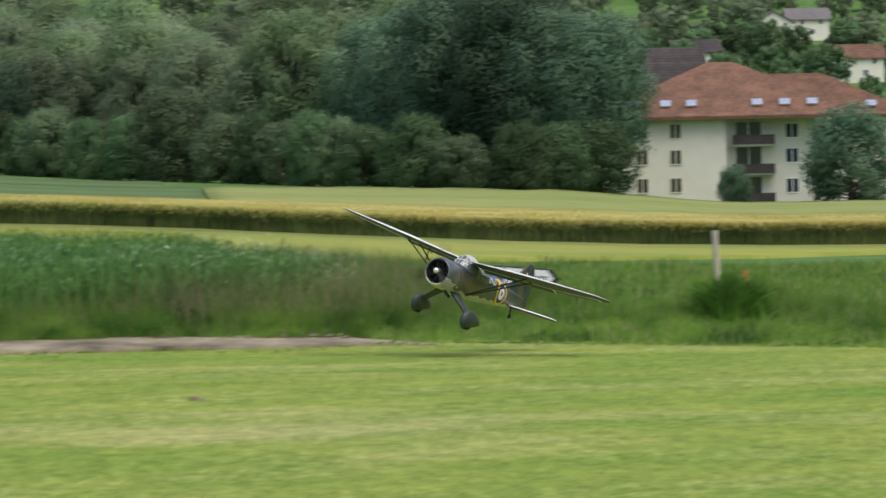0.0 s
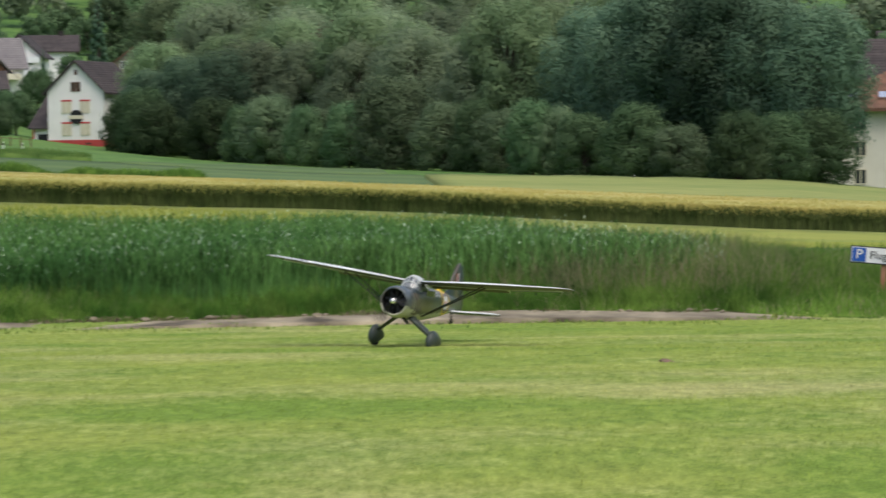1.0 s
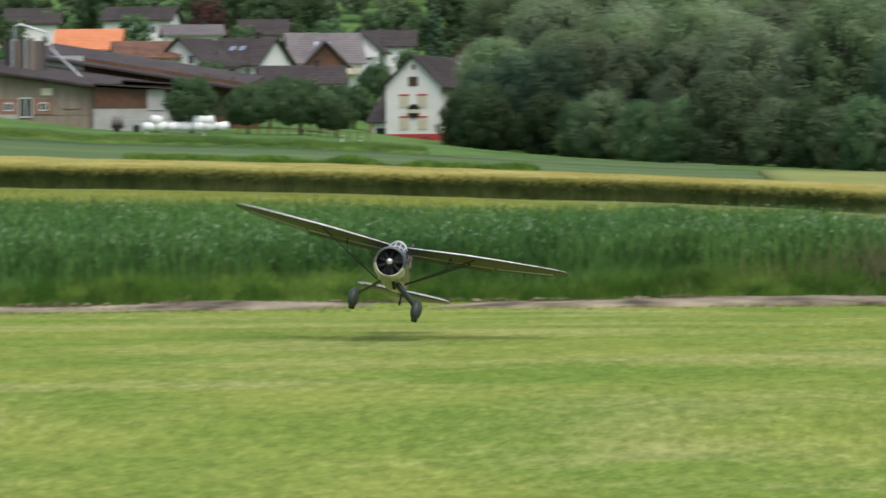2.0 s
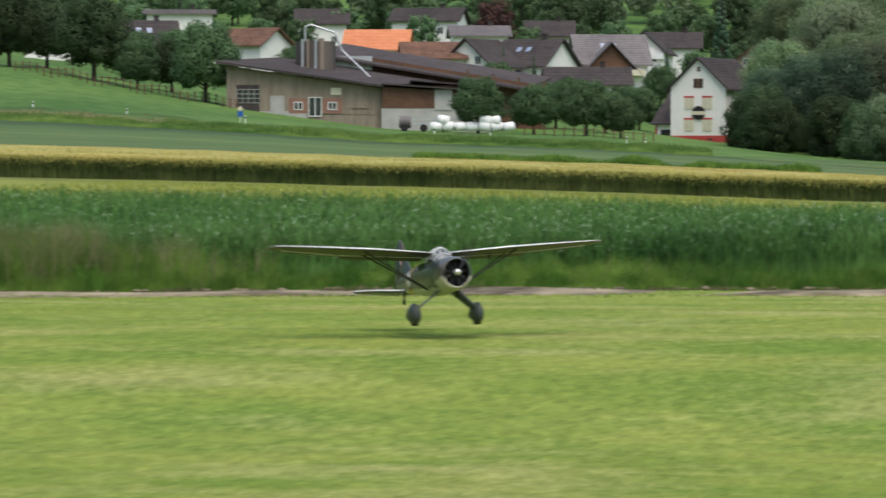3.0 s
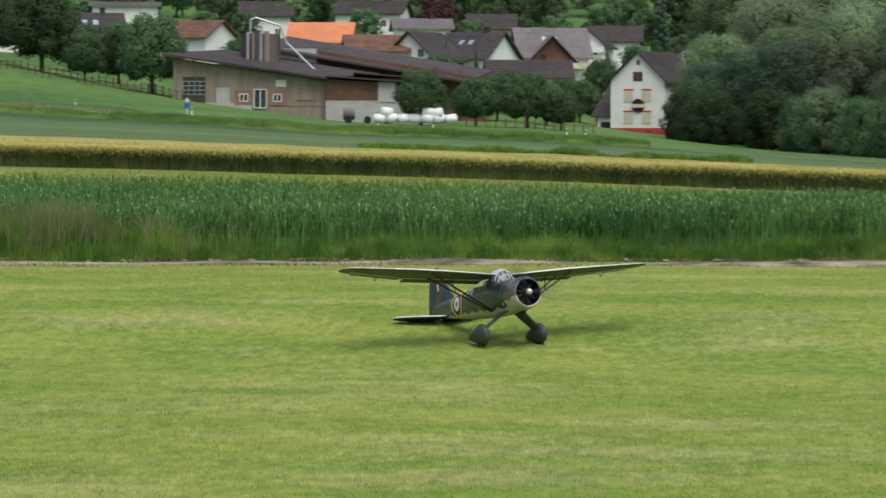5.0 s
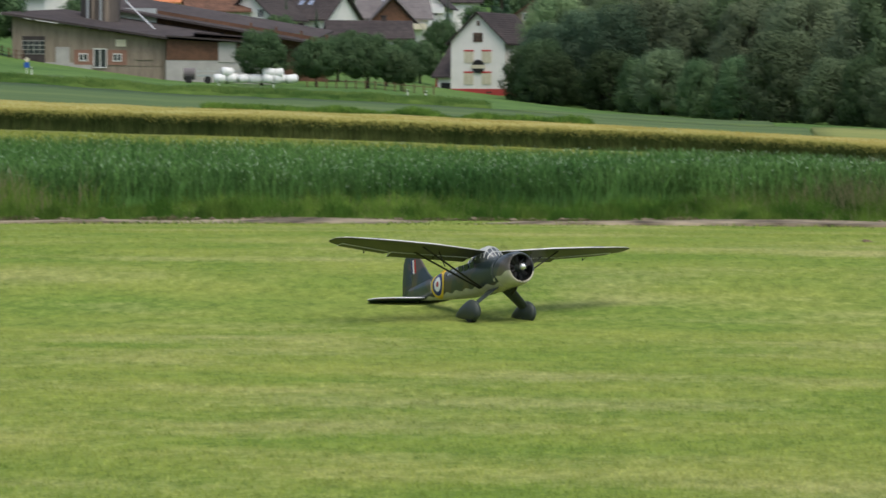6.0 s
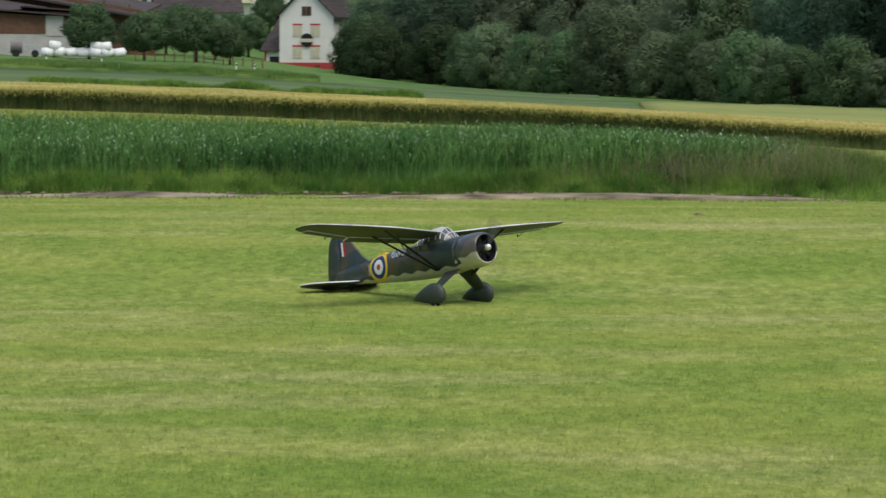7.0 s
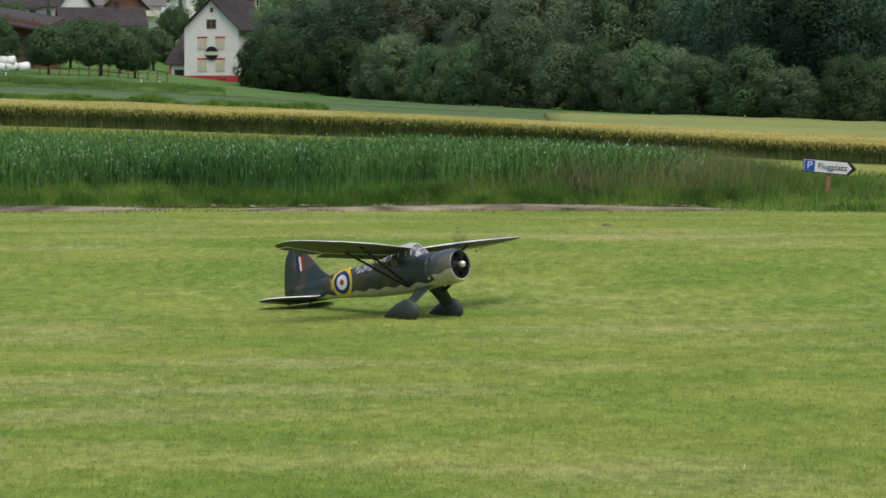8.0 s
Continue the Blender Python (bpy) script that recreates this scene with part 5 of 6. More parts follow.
def build_sign():
    root = tagged(new("direction_sign"), "white arrow-shaped parking sign with black lettering on a rusty post", "sign")
    w, h = 0.86, 0.215
    out = [(-w / 2, -h / 2), (w / 2 - 0.12, -h / 2), (w / 2, 0), (w / 2 - 0.12, h / 2), (-w / 2, h / 2)]
    bm = bmesh.new()
    prism(bm, out, 0, 0.02)
    plate = part("plate", bm, M_BLACK, root)
    bm = bmesh.new()
    prism(bm, [(-w / 2 + 0.014, -h / 2 + 0.014), (w / 2 - 0.16, -h / 2 + 0.014), (w / 2 - 0.08, 0), (w / 2 - 0.16, h / 2 - 0.014), (-w / 2 + 0.014, h / 2 - 0.014)], -0.005, 0)
    part("face", bm, M_WHITE, plate, "white sign face")
    part("parking_panel", boxed(-w / 2 + 0.025, -w / 2 + 0.195, -0.011, -0.006, -h / 2 + 0.022, h / 2 - 0.022), M_BLUE, plate, "blue parking panel")
    part("letter", text_mesh("P", 0.17, pose(-w / 2 + 0.11, -0.015, 0, 90)), M_WHITE, plate)
    part("lettering", text_mesh("Flugplatz", 0.135, pose(0.045, -0.009, 0.0, 90)), M_BLACK, plate, "black lettering")
    part("post", boxed(-0.03, 0.03, 0.022, 0.07, -0.75, 0.08), M_RUST, root, "rusty steel post")
    root.matrix_basis = pose(6.16, 54.55, 0.597, 0, 5.0, -7)


build_sign()


def build_stakes():
    post = tagged(new("wooden_post"), "leaning grey wooden post in the rough grass", "post")
    bm = bmesh.new()
    rod(bm, (0, 0, -0.5), (-0.07, 0, 0.98), 0.045, 0.04, 10)
    part("shaft", bm, M_POST, post)
    post.matrix_basis = pose(9.1, 57.9, 0.05)
    stake = tagged(new("marker_stake"), "short orange plastic marker stake", "stake")
    bm = bmesh.new()
    rod(bm, (0, 0, -0.3), (0, 0, 0.46), 0.028, 0.028, 8)
    part("shaft", bm, M_ORANGE, stake)
    stake.matrix_basis = pose(9.0, 55.6, 0.12)
    clod = bmesh.new()
    bmesh.ops.create_icosphere(clod, subdivisions=3, radius=0.042)
    for v in clod.verts:
        v.co *= 1 + 0.5 * noise.noise(v.co * 25)
        v.co.z *= 0.55
        v.co.x *= 1.5
    ob = tagged(finish("molehill_clod", clod, M_CLOD), "small brown clod of earth on the lawn", "clod")
    ob.matrix_basis = pose(1.93, 40.0, float(land([1.93], [40.0])[0]) + 0.005)
    # small stones and clods along the track
    rnd = random.Random(8)
    proto = None
    for i in range(150):
        x, y = rnd.uniform(-18, 5), rnd.gauss(53.1, 0.22)
        m = pose(x, y + float(bend(x)), 0.03, 0, 0, rnd.uniform(0, 360)) @ Matrix.Scale(rnd.uniform(0.3, 0.95), 4)
        if proto is None:
            bm = bmesh.new()
            bmesh.ops.create_icosphere(bm, subdivisions=2, radius=0.06)
            for v in bm.verts:
                v.co *= 1 + 0.6 * noise.noise(v.co * 18)
                v.co.z *= 0.5
            proto = tagged(finish("earth_clod", bm, M_SOIL), "pale dry clod of earth beside the track", "clod", "clods along the track")
            proto.matrix_basis = m
        else:
            copy_thing(proto, pose(0, 0, 0)).matrix_basis = m


build_stakes()


def build_roadside():
    # blue round sign on a post
    root = tagged(new("road_sign"), "blue road sign with a yellow diamond above, on a grey post", "sign")
    bm = bmesh.new()
    rod(bm, (0, 0, -0.5), (0, 0, 2.2), 0.05, 0.05, 8)
    part("post", bm, M_WHITE, root)
    part("plate", boxed(-0.35, 0.35, -0.08, -0.05, 1.0, 1.7), M_BLUE, root, "blue plate")
    bm = boxed(-0.26, 0.26, -0.09, -0.06, -0.26, 0.26)
    bm.transform(pose(0, 0, 2.05, 0, 45, 0))
    part("diamond", bm, M_SHUTTER, root, "pale yellow diamond")
    set_at(root, 11.18, 345)
    root.matrix_basis = root.matrix_basis @ Matrix.Scale(0.75, 4)
    # white marker posts with a black band
    proto = None
    for az in (14.5, 11.1, 8.05, 7.15, 4.95, 4.65, 13.0, -4.95):
        if proto is None:
            proto = tagged(new("delineator_post"), "white roadside marker post with a black band", "post", "roadside marker posts")
            part("shaft", boxed(-0.07, 0.07, -0.05, 0.05, -0.4, 1.05), M_WHITE, proto)
            part("band", boxed(-0.075, 0.075, -0.055, 0.055, 0.7, 0.92), M_BLACK, proto)
            set_at(proto, az, 348)
            proto.matrix_basis = proto.matrix_basis @ Matrix.Scale(0.75, 4)
        else:
            x, y, z = spot(az, 348 if az > 0 else 300)
            copy_thing(proto, pose(x, y, z)).matrix_basis = pose(x, y, z) @ Matrix.Scale(0.75 if az > 0 else 0.5, 4)
    # pasture fence
    fence = tagged(new("pasture_fence"), "weathered wooden pasture fence below the orchard", "fence")
    rnd = random.Random(2)
    tops = []
    for i in range(34):
        az = 14.8 - i * 0.115
        x, y, z = spot(az, 402 + 6 * math.sin(i))
        bm = bmesh.new()
        rod(bm, (x, y, z - 0.4), (x, y, z + 1.15), 0.08, 0.07, 6)
        part("post", bm, M_BROWNWOOD, fence)
        tops.append((x, y, z))
    for a, b in zip(tops, tops[1:]):
        for hgt in (0.5, 0.95):
            bm = bmesh.new()
            rod(bm, (a[0], a[1], a[2] + hgt), (b[0], b[1], b[2] + hgt), 0.03, 0.03, 5)
            part("rail", bm, M_BROWNWOOD, fence)
    lane = tagged(new("garden_fence"), "low fence below the garden trees", "fence")
    tops = []
    for i in range(14):
        x, y, z = spot(6.6 - i * 0.16, 384)
        bm = bmesh.new()
        rod(bm, (x, y, z - 0.4), (x, y, z + 1.0), 0.07, 0.07, 6)
        part("post", bm, M_BROWNWOOD, lane)
        tops.append((x, y, z))
    for a, b in zip(tops, tops[1:]):
        bm = bmesh.new()
        rod(bm, (a[0], a[1], a[2] + 0.8), (b[0], b[1], b[2] + 0.8), 0.03, 0.03, 5)
        part("rail", bm, M_BROWNWOOD, lane)


build_roadside()


# ---- the model aircraft: x ahead, y to its left, z up; the propeller's hub at the origin ----
def camouflage(name, a, b, belly=None, level=-0.06, slope=-0.045, axes=(1, 1, 1), gloss=0.4):
    """Blotches of two colours, with a wavy edge down to a pale belly where there is one."""
    m = bpy.data.materials.new(name)
    m.use_nodes = True
    nt = m.node_tree
    bs = nt.nodes["Principled BSDF"]
    bs.inputs["Roughness"].default_value = gloss
    bs.inputs["Specular IOR Level"].default_value = 0.4
    bs.inputs["Coat Weight"].default_value, bs.inputs["Coat Roughness"].default_value = 0.3, 0.25
    tc = nt.nodes.new("ShaderNodeTexCoord")
    mp = nt.nodes.new("ShaderNodeMapping")
    mp.inputs["Scale"].default_value = axes
    nt.links.new(tc.outputs["Object"], mp.inputs["Vector"])
    no = nt.nodes.new("ShaderNodeTexNoise")
    no.inputs["Scale"].default_value, no.inputs["Detail"].default_value = 3.2, 1.0
    nt.links.new(mp.outputs["Vector"], no.inputs["Vector"])
    st = nt.nodes.new("ShaderNodeMapRange")
    st.inputs["From Min"].default_value, st.inputs["From Max"].default_value = 0.49, 0.53
    nt.links.new(no.outputs["Fac"], st.inputs["Value"])
    mix = nt.nodes.new("ShaderNodeMix")
    mix.data_type = "RGBA"
    mix.inputs["A"].default_value, mix.inputs["B"].default_value = (*a, 1), (*b, 1)
    nt.links.new(st.outputs["Result"], mix.inputs["Factor"])
    colour = mix.outputs["Result"]
    if belly:
        sep = nt.nodes.new("ShaderNodeSeparateXYZ")
        nt.links.new(tc.outputs["Object"], sep.inputs["Vector"])
        wave = nt.nodes.new("ShaderNodeMath")
        wave.operation = "SINE"
        k = nt.nodes.new("ShaderNodeMath")
        k.operation = "MULTIPLY"
        k.inputs[1].default_value = 34.0
        nt.links.new(sep.outputs["X"], k.inputs[0])
        nt.links.new(k.outputs[0], wave.inputs[0])
        ws = nt.nodes.new("ShaderNodeMath")
        ws.operation = "MULTIPLY_ADD"
        ws.inputs[1].default_value = 0.009
        nt.links.new(wave.outputs[0], ws.inputs[0])
        nt.links.new(sep.outputs["Z"], ws.inputs[2])
        sl = nt.nodes.new("ShaderNodeMath")
        sl.operation = "MULTIPLY_ADD"
        sl.inputs[1].default_value = -slope
        nt.links.new(sep.outputs["X"], sl.inputs[0])
        nt.links.new(ws.outputs[0], sl.inputs[2])
        edge = nt.nodes.new("ShaderNodeMapRange")
        edge.inputs["From Min"].default_value, edge.inputs["From Max"].default_value = level - 0.003, level + 0.003
        nt.links.new(sl.outputs[0], edge.inputs["Value"])
        mx = nt.nodes.new("ShaderNodeMix")
        mx.data_type = "RGBA"
        mx.inputs["A"].default_value = (*belly, 1)
        nt.links.new(edge.outputs["Result"], mx.inputs["Factor"])
        nt.links.new(colour, mx.inputs["B"])
        colour = mx.outputs["Result"]
    grime = nt.nodes.new("ShaderNodeTexNoise")
    grime.inputs["Scale"].default_value, grime.inputs["Detail"].default_value = 14, 5
    nt.links.new(tc.outputs["Object"], grime.inputs["Vector"])
    gr = nt.nodes.new("ShaderNodeMapRange")
    gr.inputs["To Min"].default_value, gr.inputs["To Max"].default_value = 0.75, 1.25
    nt.links.new(grime.outputs["Fac"], gr.inputs["Value"])
    hs = nt.nodes.new("ShaderNodeHueSaturation")
    nt.links.new(gr.outputs["Result"], hs.inputs["Value"])
    nt.links.new(colour, hs.inputs["Color"])
    nt.links.new(hs.outputs["Color"], bs.inputs["Base Color"])
    return m


def hull(x):
    """Half width, top and bottom of the fuselage at x."""
    X = (-2.0, -1.85, -1.6, -1.3, -1.0, -0.75, -0.55, -0.4, -0.25)
    return (float(np.interp(x, X, (0.012, 0.026, 0.055, 0.086, 0.110, 0.123, 0.131, 0.135, 0.137))),
            float(np.interp(x, X, (0.085, 0.100, 0.122, 0.146, 0.160, 0.164, 0.160, 0.150, 0.142))),
            float(np.interp(x, X, (-0.015, -0.035, -0.068, -0.105, -0.138, -0.157, -0.165, -0.163, -0.151))))


def hull_side(x, z):
    hw, zt, zb = hull(x)
    f = min(1.0, abs((z - (zt + zb) / 2) / ((zt - zb) / 2)))
    return hw * (1 - f ** 2.4) ** (1 / 2.4)


def foil(le, te, z, y, thick, n=9):
    """A wing section from the leading edge over the top to the trailing edge and back below."""
    c = le - te
    out = []
    for i in range(n):
        f = (1 - math.cos(math.pi * i / (n - 1))) / 2
        out.append((le - c * f, y, z + thick * c * (1.5 * math.sqrt(f) - 1.1 * f - 0.4 * f ** 2 + 0.02)))
    for i in range(n - 2, 0, -1):
        f = (1 - math.cos(math.pi * i / (n - 1))) / 2
        out.append((le - c * f, y, z - thick * c * 0.45 * (1.5 * math.sqrt(f) - 1.1 * f - 0.4 * f ** 2)))
    return out


def plate(bm, outline, thick, flat):
    """A rounded flat surface from its outline: 'y' stands upright along x, z; 'z' lies along x, y."""
    c = Vector((sum(p[0] for p in outline) / len(outline), sum(p[1] for p in outline) / len(outline)))
    rings = []
    for off, sc in ((-1, 0.9), (-0.6, 0.98), (0, 1.0), (0.6, 0.98), (1, 0.9)):
        ring = []
        for p in outline:
            q = c + (Vector(p) - c) * sc
            ring.append((q.x, off * thick / 2, q.y) if flat == "y" else (q.x, q.y, off * thick / 2))
        rings.append(ring)
    loft(bm, rings)


def build_aircraft():
    GREEN, EARTH, SKY = (0.026, 0.041, 0.044), (0.072, 0.058, 0.042), (0.50, 0.48, 0.37)
    m_hull = camouflage("camouflaged_hull", GREEN, EARTH, SKY, -0.125, -0.05, gloss=0.36)
    # cowl camouflage lighter than the hull's, with the sheen mixed into it
    m_cowl_sheen = camouflage("cowl_sheen_camouflage", (0.075, 0.088, 0.09), (0.13, 0.115, 0.095), SKY, -0.035, 0.12, gloss=0.3)
    # dark camouflage painted near white to imitate the sky's grazing sheen
    m_wing_sheen = camouflage("wing_sheen_camouflage", (0.76, 0.78, 0.77), (0.70, 0.70, 0.67), None, gloss=0.25)
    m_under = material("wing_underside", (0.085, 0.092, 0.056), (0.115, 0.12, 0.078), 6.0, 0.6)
    m_dark = material("dark_green_paint", (0.035, 0.048, 0.044), (0.055, 0.066, 0.058), 9.0, 0.45)
    m_tail = camouflage("tail_camouflage", GREEN, EARTH, None, gloss=0.45)
    m_black = material("engine_black", (0.008, 0.008, 0.008), (0.02, 0.02, 0.02), 20.0, 0.5)
    m_spin = material("silver_spinner", (0.75, 0.75, 0.72), (0.82, 0.82, 0.8), 20.0, 0.2, metal=0.7)
    m_glass = material("canopy_glass", (0.06, 0.07, 0.075), (0.15, 0.165, 0.17), 5.0, 0.06, spec=0.9)
    m_frame = material("canopy_frame", (0.42, 0.44, 0.42), (0.52, 0.54, 0.52), 12.0, 0.4)
    # pale base colour in place of the sky mirrored in the panes
    m_rear = material("rear_glazing_reflection", (0.34, 0.36, 0.36), (0.52, 0.54, 0.53), 9.0, 0.12, spec=0.8)
    m_tyre = material("black_rubber", (0.012, 0.012, 0.012), (0.025, 0.025, 0.025), 30.0, 0.8)
    m_yellow = material("roundel_yellow", (0.72, 0.48, 0.03), (0.78, 0.54, 0.05), 20.0, 0.5)
    m_rblue = material("roundel_blue", (0.015, 0.03, 0.13), (0.02, 0.04, 0.16), 20.0, 0.5)
    m_rred = material("roundel_red", (0.42, 0.03, 0.03), (0.48, 0.05, 0.04), 20.0, 0.5)
    root = tagged(new("model_aircraft"), "camouflaged high-wing radio-controlled model aircraft with spatted wheels and yellow-ringed roundels", "model aircraft")
    # fuselage
    n = 28
    rings = []
    for x in (-0.23, -0.25, -0.32, -0.4, -0.48, -0.55, -0.65, -0.75, -0.88, -1.0, -1.15, -1.3, -1.45, -1.6, -1.73, -1.85, -1.93, -2.0):
        hw, zt, zb = hull(x)
        ring = []
        for i in range(n):
            a = 2 * math.pi * i / n
            c, s = math.cos(a), math.sin(a)
            ring.append((x, hw * math.copysign(abs(c) ** (2 / 2.4), c), (zt + zb) / 2 + (zt - zb) / 2 * math.copysign(abs(s) ** (2 / 2.4), s)))
        rings.append(ring)
    bm = bmesh.new()
    loft(bm, rings)
    body = part("fuselage", bm, m_hull, root, "green and brown camouflaged fuselage with a pale wavy-edged belly", True)
    # cowling: an open ring with a rounded lip
    prof = [(-0.27, 0.139), (-0.2, 0.15), (-0.12, 0.152), (-0.06, 0.147), (-0.025, 0.136), (-0.012, 0.126), (-0.02, 0.118), (-0.06, 0.117), (-0.13, 0.115)]
    bm = bmesh.new()
    loft(bm, [[(x, r * math.cos(2 * math.pi * i / 36), r * math.sin(2 * math.pi * i / 36) - 0.004) for i in range(36)] for x, r in prof], close=False)
    for f in bm.faces:
        c = f.calc_center_median()
        f.material_index = 1 if c.x < -0.018 and math.hypot(c.y, c.z + 0.004) < 0.121 else 0
    cowl = part("cowling", bm, [m_cowl_sheen, m_black], root, "rounded engine cowling", True)
    # exhaust collector lip and cooling gills
    for i in range(14):
        a = 2 * math.pi * (i + 0.5) / 14
        bm = boxed(-0.295, -0.265, -0.031, 0.031, -0.003, 0.0)
        bm.transform(pose(0, 0, 0, math.degrees(a), 0, 0) @ pose(0, 0, 0.1375, 0, 2, 0))
        part("gill", bm, m_cowl_sheen, cowl)
    bm = bmesh.new()
    rod(bm, (-0.2, 0.05, -0.148), (-0.3, 0.065, -0.19), 0.016, 0.016, 10)
    part("exhaust", bm, m_black, cowl, "black exhaust pipe")
    # engine
    bm = bmesh.new()
    rod(bm, (-0.16, 0, 0), (-0.12, 0, 0), 0.116, 0.116, 32)
    eng = part("engine", bm, m_black, root, "black radial engine")
    for i in range(9):
        bm = bmesh.new()
        rod(bm, (-0.095, 0, 0.035), (-0.095, 0, 0.108), 0.02, 0.022, 10)
        bm.transform(pose(0, 0, 0, 40 * i, 0, 0))
        part("cylinder", bm, m_black, eng)
    bm = bmesh.new()
    rod(bm, (-0.1, 0, 0), (-0.045, 0, 0), 0.045, 0.028, 20)
    part("crankcase", bm, m_dark, eng)
    # propeller
    prop = new("propeller")
    prop.parent = root
    for i in range(3):
        bm = bmesh.new()
        secs = []
        for r, c, tw in ((0.02, 0.016, 60), (0.08, 0.034, 45), (0.17, 0.038, 30), (0.25, 0.028, 22), (0.285, 0.012, 18)):
            t = radians(tw)
            secs.append([(c / 2 * math.sin(t) * a + 0.004 * b * math.cos(t), c / 2 * math.cos(t) * a - 0.004 * b * math.sin(t), r) for a, b in ((1, 0), (0.3, 1), (-1, 0), (0.3, -1))])
        loft(bm, secs)
        bm.transform(pose(0, 0, 0, 120 * i, 0, 0))
        part("blade", bm, m_black, prop)
    bm = bmesh.new()
    loft(bm, [[(x, r * math.cos(2 * math.pi * i / 20), r * math.sin(2 * math.pi * i / 20)) for i in range(20)] for x, r in ((-0.03, 0.03), (0.0, 0.031), (0.018, 0.027), (0.03, 0.018), (0.036, 0.006))])
    part("spinner", bm, m_spin, prop, "bright silver spinner", True)
    # canopy: glazed loft with ribs
    sec = ((-0.385, 0.06, 0.15), (-0.425, 0.086, 0.20), (-0.475, 0.092, 0.248), (-0.53, 0.092, 0.262), (-0.62, 0.09, 0.258), (-0.71, 0.083, 0.23), (-0.80, 0.072, 0.192), (-0.88, 0.05, 0.158))
    rings = []
    for x, hw, top in sec:
        zb = 0.10
        rings.append([(x, hw * math.cos(a) * (1.12 - 0.12 * math.sin(a)), zb + (top - zb) * max(0.0, math.sin(a)) ** 0.8) for a in [math.pi * i / 12 for i in range(13)]])
    bm = bmesh.new()
    loft(bm, rings)
    can = part("canopy", bm, m_glass, root, "pale reflecting cockpit glazing", False)
    for ring in rings[1:-1]:
        bm = bmesh.new()
        for p, q in zip(ring[2:-2], ring[3:-1]):
            rod(bm, p, q, 0.007, 0.007, 5)
        part("canopy_rib", bm, m_frame, can, "pale canopy frame")
    for k in (3, 5, 7, 9):
        bm = bmesh.new()
        for ra, rb in zip(rings, rings[1:]):
            rod(bm, ra[k], rb[k], 0.0045, 0.0045, 5)
        part("canopy_rail", bm, m_frame, can)
    # cabin roof between the wing roots
    bm = bmesh.new()
    rows = []
    for x, hw, top in sec[2:6]:
        rows.append([bm.verts.new((x, hw * math.cos(a) * (1.12 - 0.12 * math.sin(a)), 0.106 + (top - 0.10) * math.sin(a) ** 0.8)) for a in [math.pi * (0.24 + 0.52 * i / 8) for i in range(9)]])
    for p, q in zip(rows, rows[1:]):
        for i in range(8):
            bm.faces.new((p[i], p[i + 1], q[i + 1], q[i]))
    bmesh.ops.recalc_face_normals(bm, faces=bm.faces[:])
    part("cabin_roof", bm, m_frame, can, "pale cabin roof", True)
    # cockpit side windows
    for s in (-1, 1):
        for x0 in (-0.62, -0.72, -0.82):
            bm = boxed(x0 - 0.075, x0, -0.004, 0.004, 0.075, 0.135)
            bm.transform(pose(0, s * (hull_side(x0 - 0.04, 0.1) + 0.004), 0))
            part("side_window", bm, M_GLASS, can, "dark side window")
        # rear glazing along the spine, its sky reflection painted pale
        for k, x0 in enumerate((-0.93, -1.0, -1.07)):
            bm = bmesh.new()
            rows = []
            for z in (0.085, 0.10, 0.115, 0.13, 0.14):
                rows.append([bm.verts.new((x, s * (hull_side(x, z) + 0.005), z)) for x in (x0, x0 - 0.03, x0 - 0.06)])
            for p, q in zip(rows, rows[1:]):
                for i in range(2):
                    bm.faces.new((p[i], p[i + 1], q[i + 1], q[i]) if s > 0 else (q[i], q[i + 1], p[i + 1], p[i]))
            pane = part("rear_window", bm, m_rear, can, "rear glazing coloured pale for its reflection of the sky")
            bm = bmesh.new()
            xa, xb = (x0, x0 - 0.06) if k % 2 else (x0 - 0.06, x0)
            zz = [0.085 + 0.055 * i / 5 for i in range(6)]
            xs = [xa + (xb - xa) * i / 5 for i in range(6)]
            for i in range(5):
                rod(bm, (xs[i], s * (hull_side(xs[i], zz[i]) + 0.006), zz[i]), (xs[i + 1], s * (hull_side(xs[i + 1], zz[i + 1]) + 0.006), zz[i + 1]), 0.005, 0.005, 5)
            part("glazing_brace", bm, m_dark, pane)
    # wings
    st = ((0.085, -0.465, -0.745, 0.205, 0.09), (0.35, -0.44, -0.79, 0.221, 0.10), (0.62, -0.42, -0.835, 0.238, 0.10), (0.95, -0.435, -0.815, 0.260, 0.095),
          (1.25, -0.468, -0.775, 0.281, 0.085), (1.42, -0.495, -0.74, 0.293, 0.08), (1.485, -0.52, -0.715, 0.298, 0.07), (1.525, -0.555, -0.69, 0.301, 0.06), (1.54, -0.60, -0.655, 0.303, 0.05))
    st = [(y, a, a - (a - b) * 1.12, z, t * 1.2) for y, a, b, z, t in st]
    tilt = Matrix.Translation((-0.5, 0, 0.24)) @ pose(0, 0, 0, 0, -4.0, 0) @ Matrix.Translation((0.5, 0, -0.24))
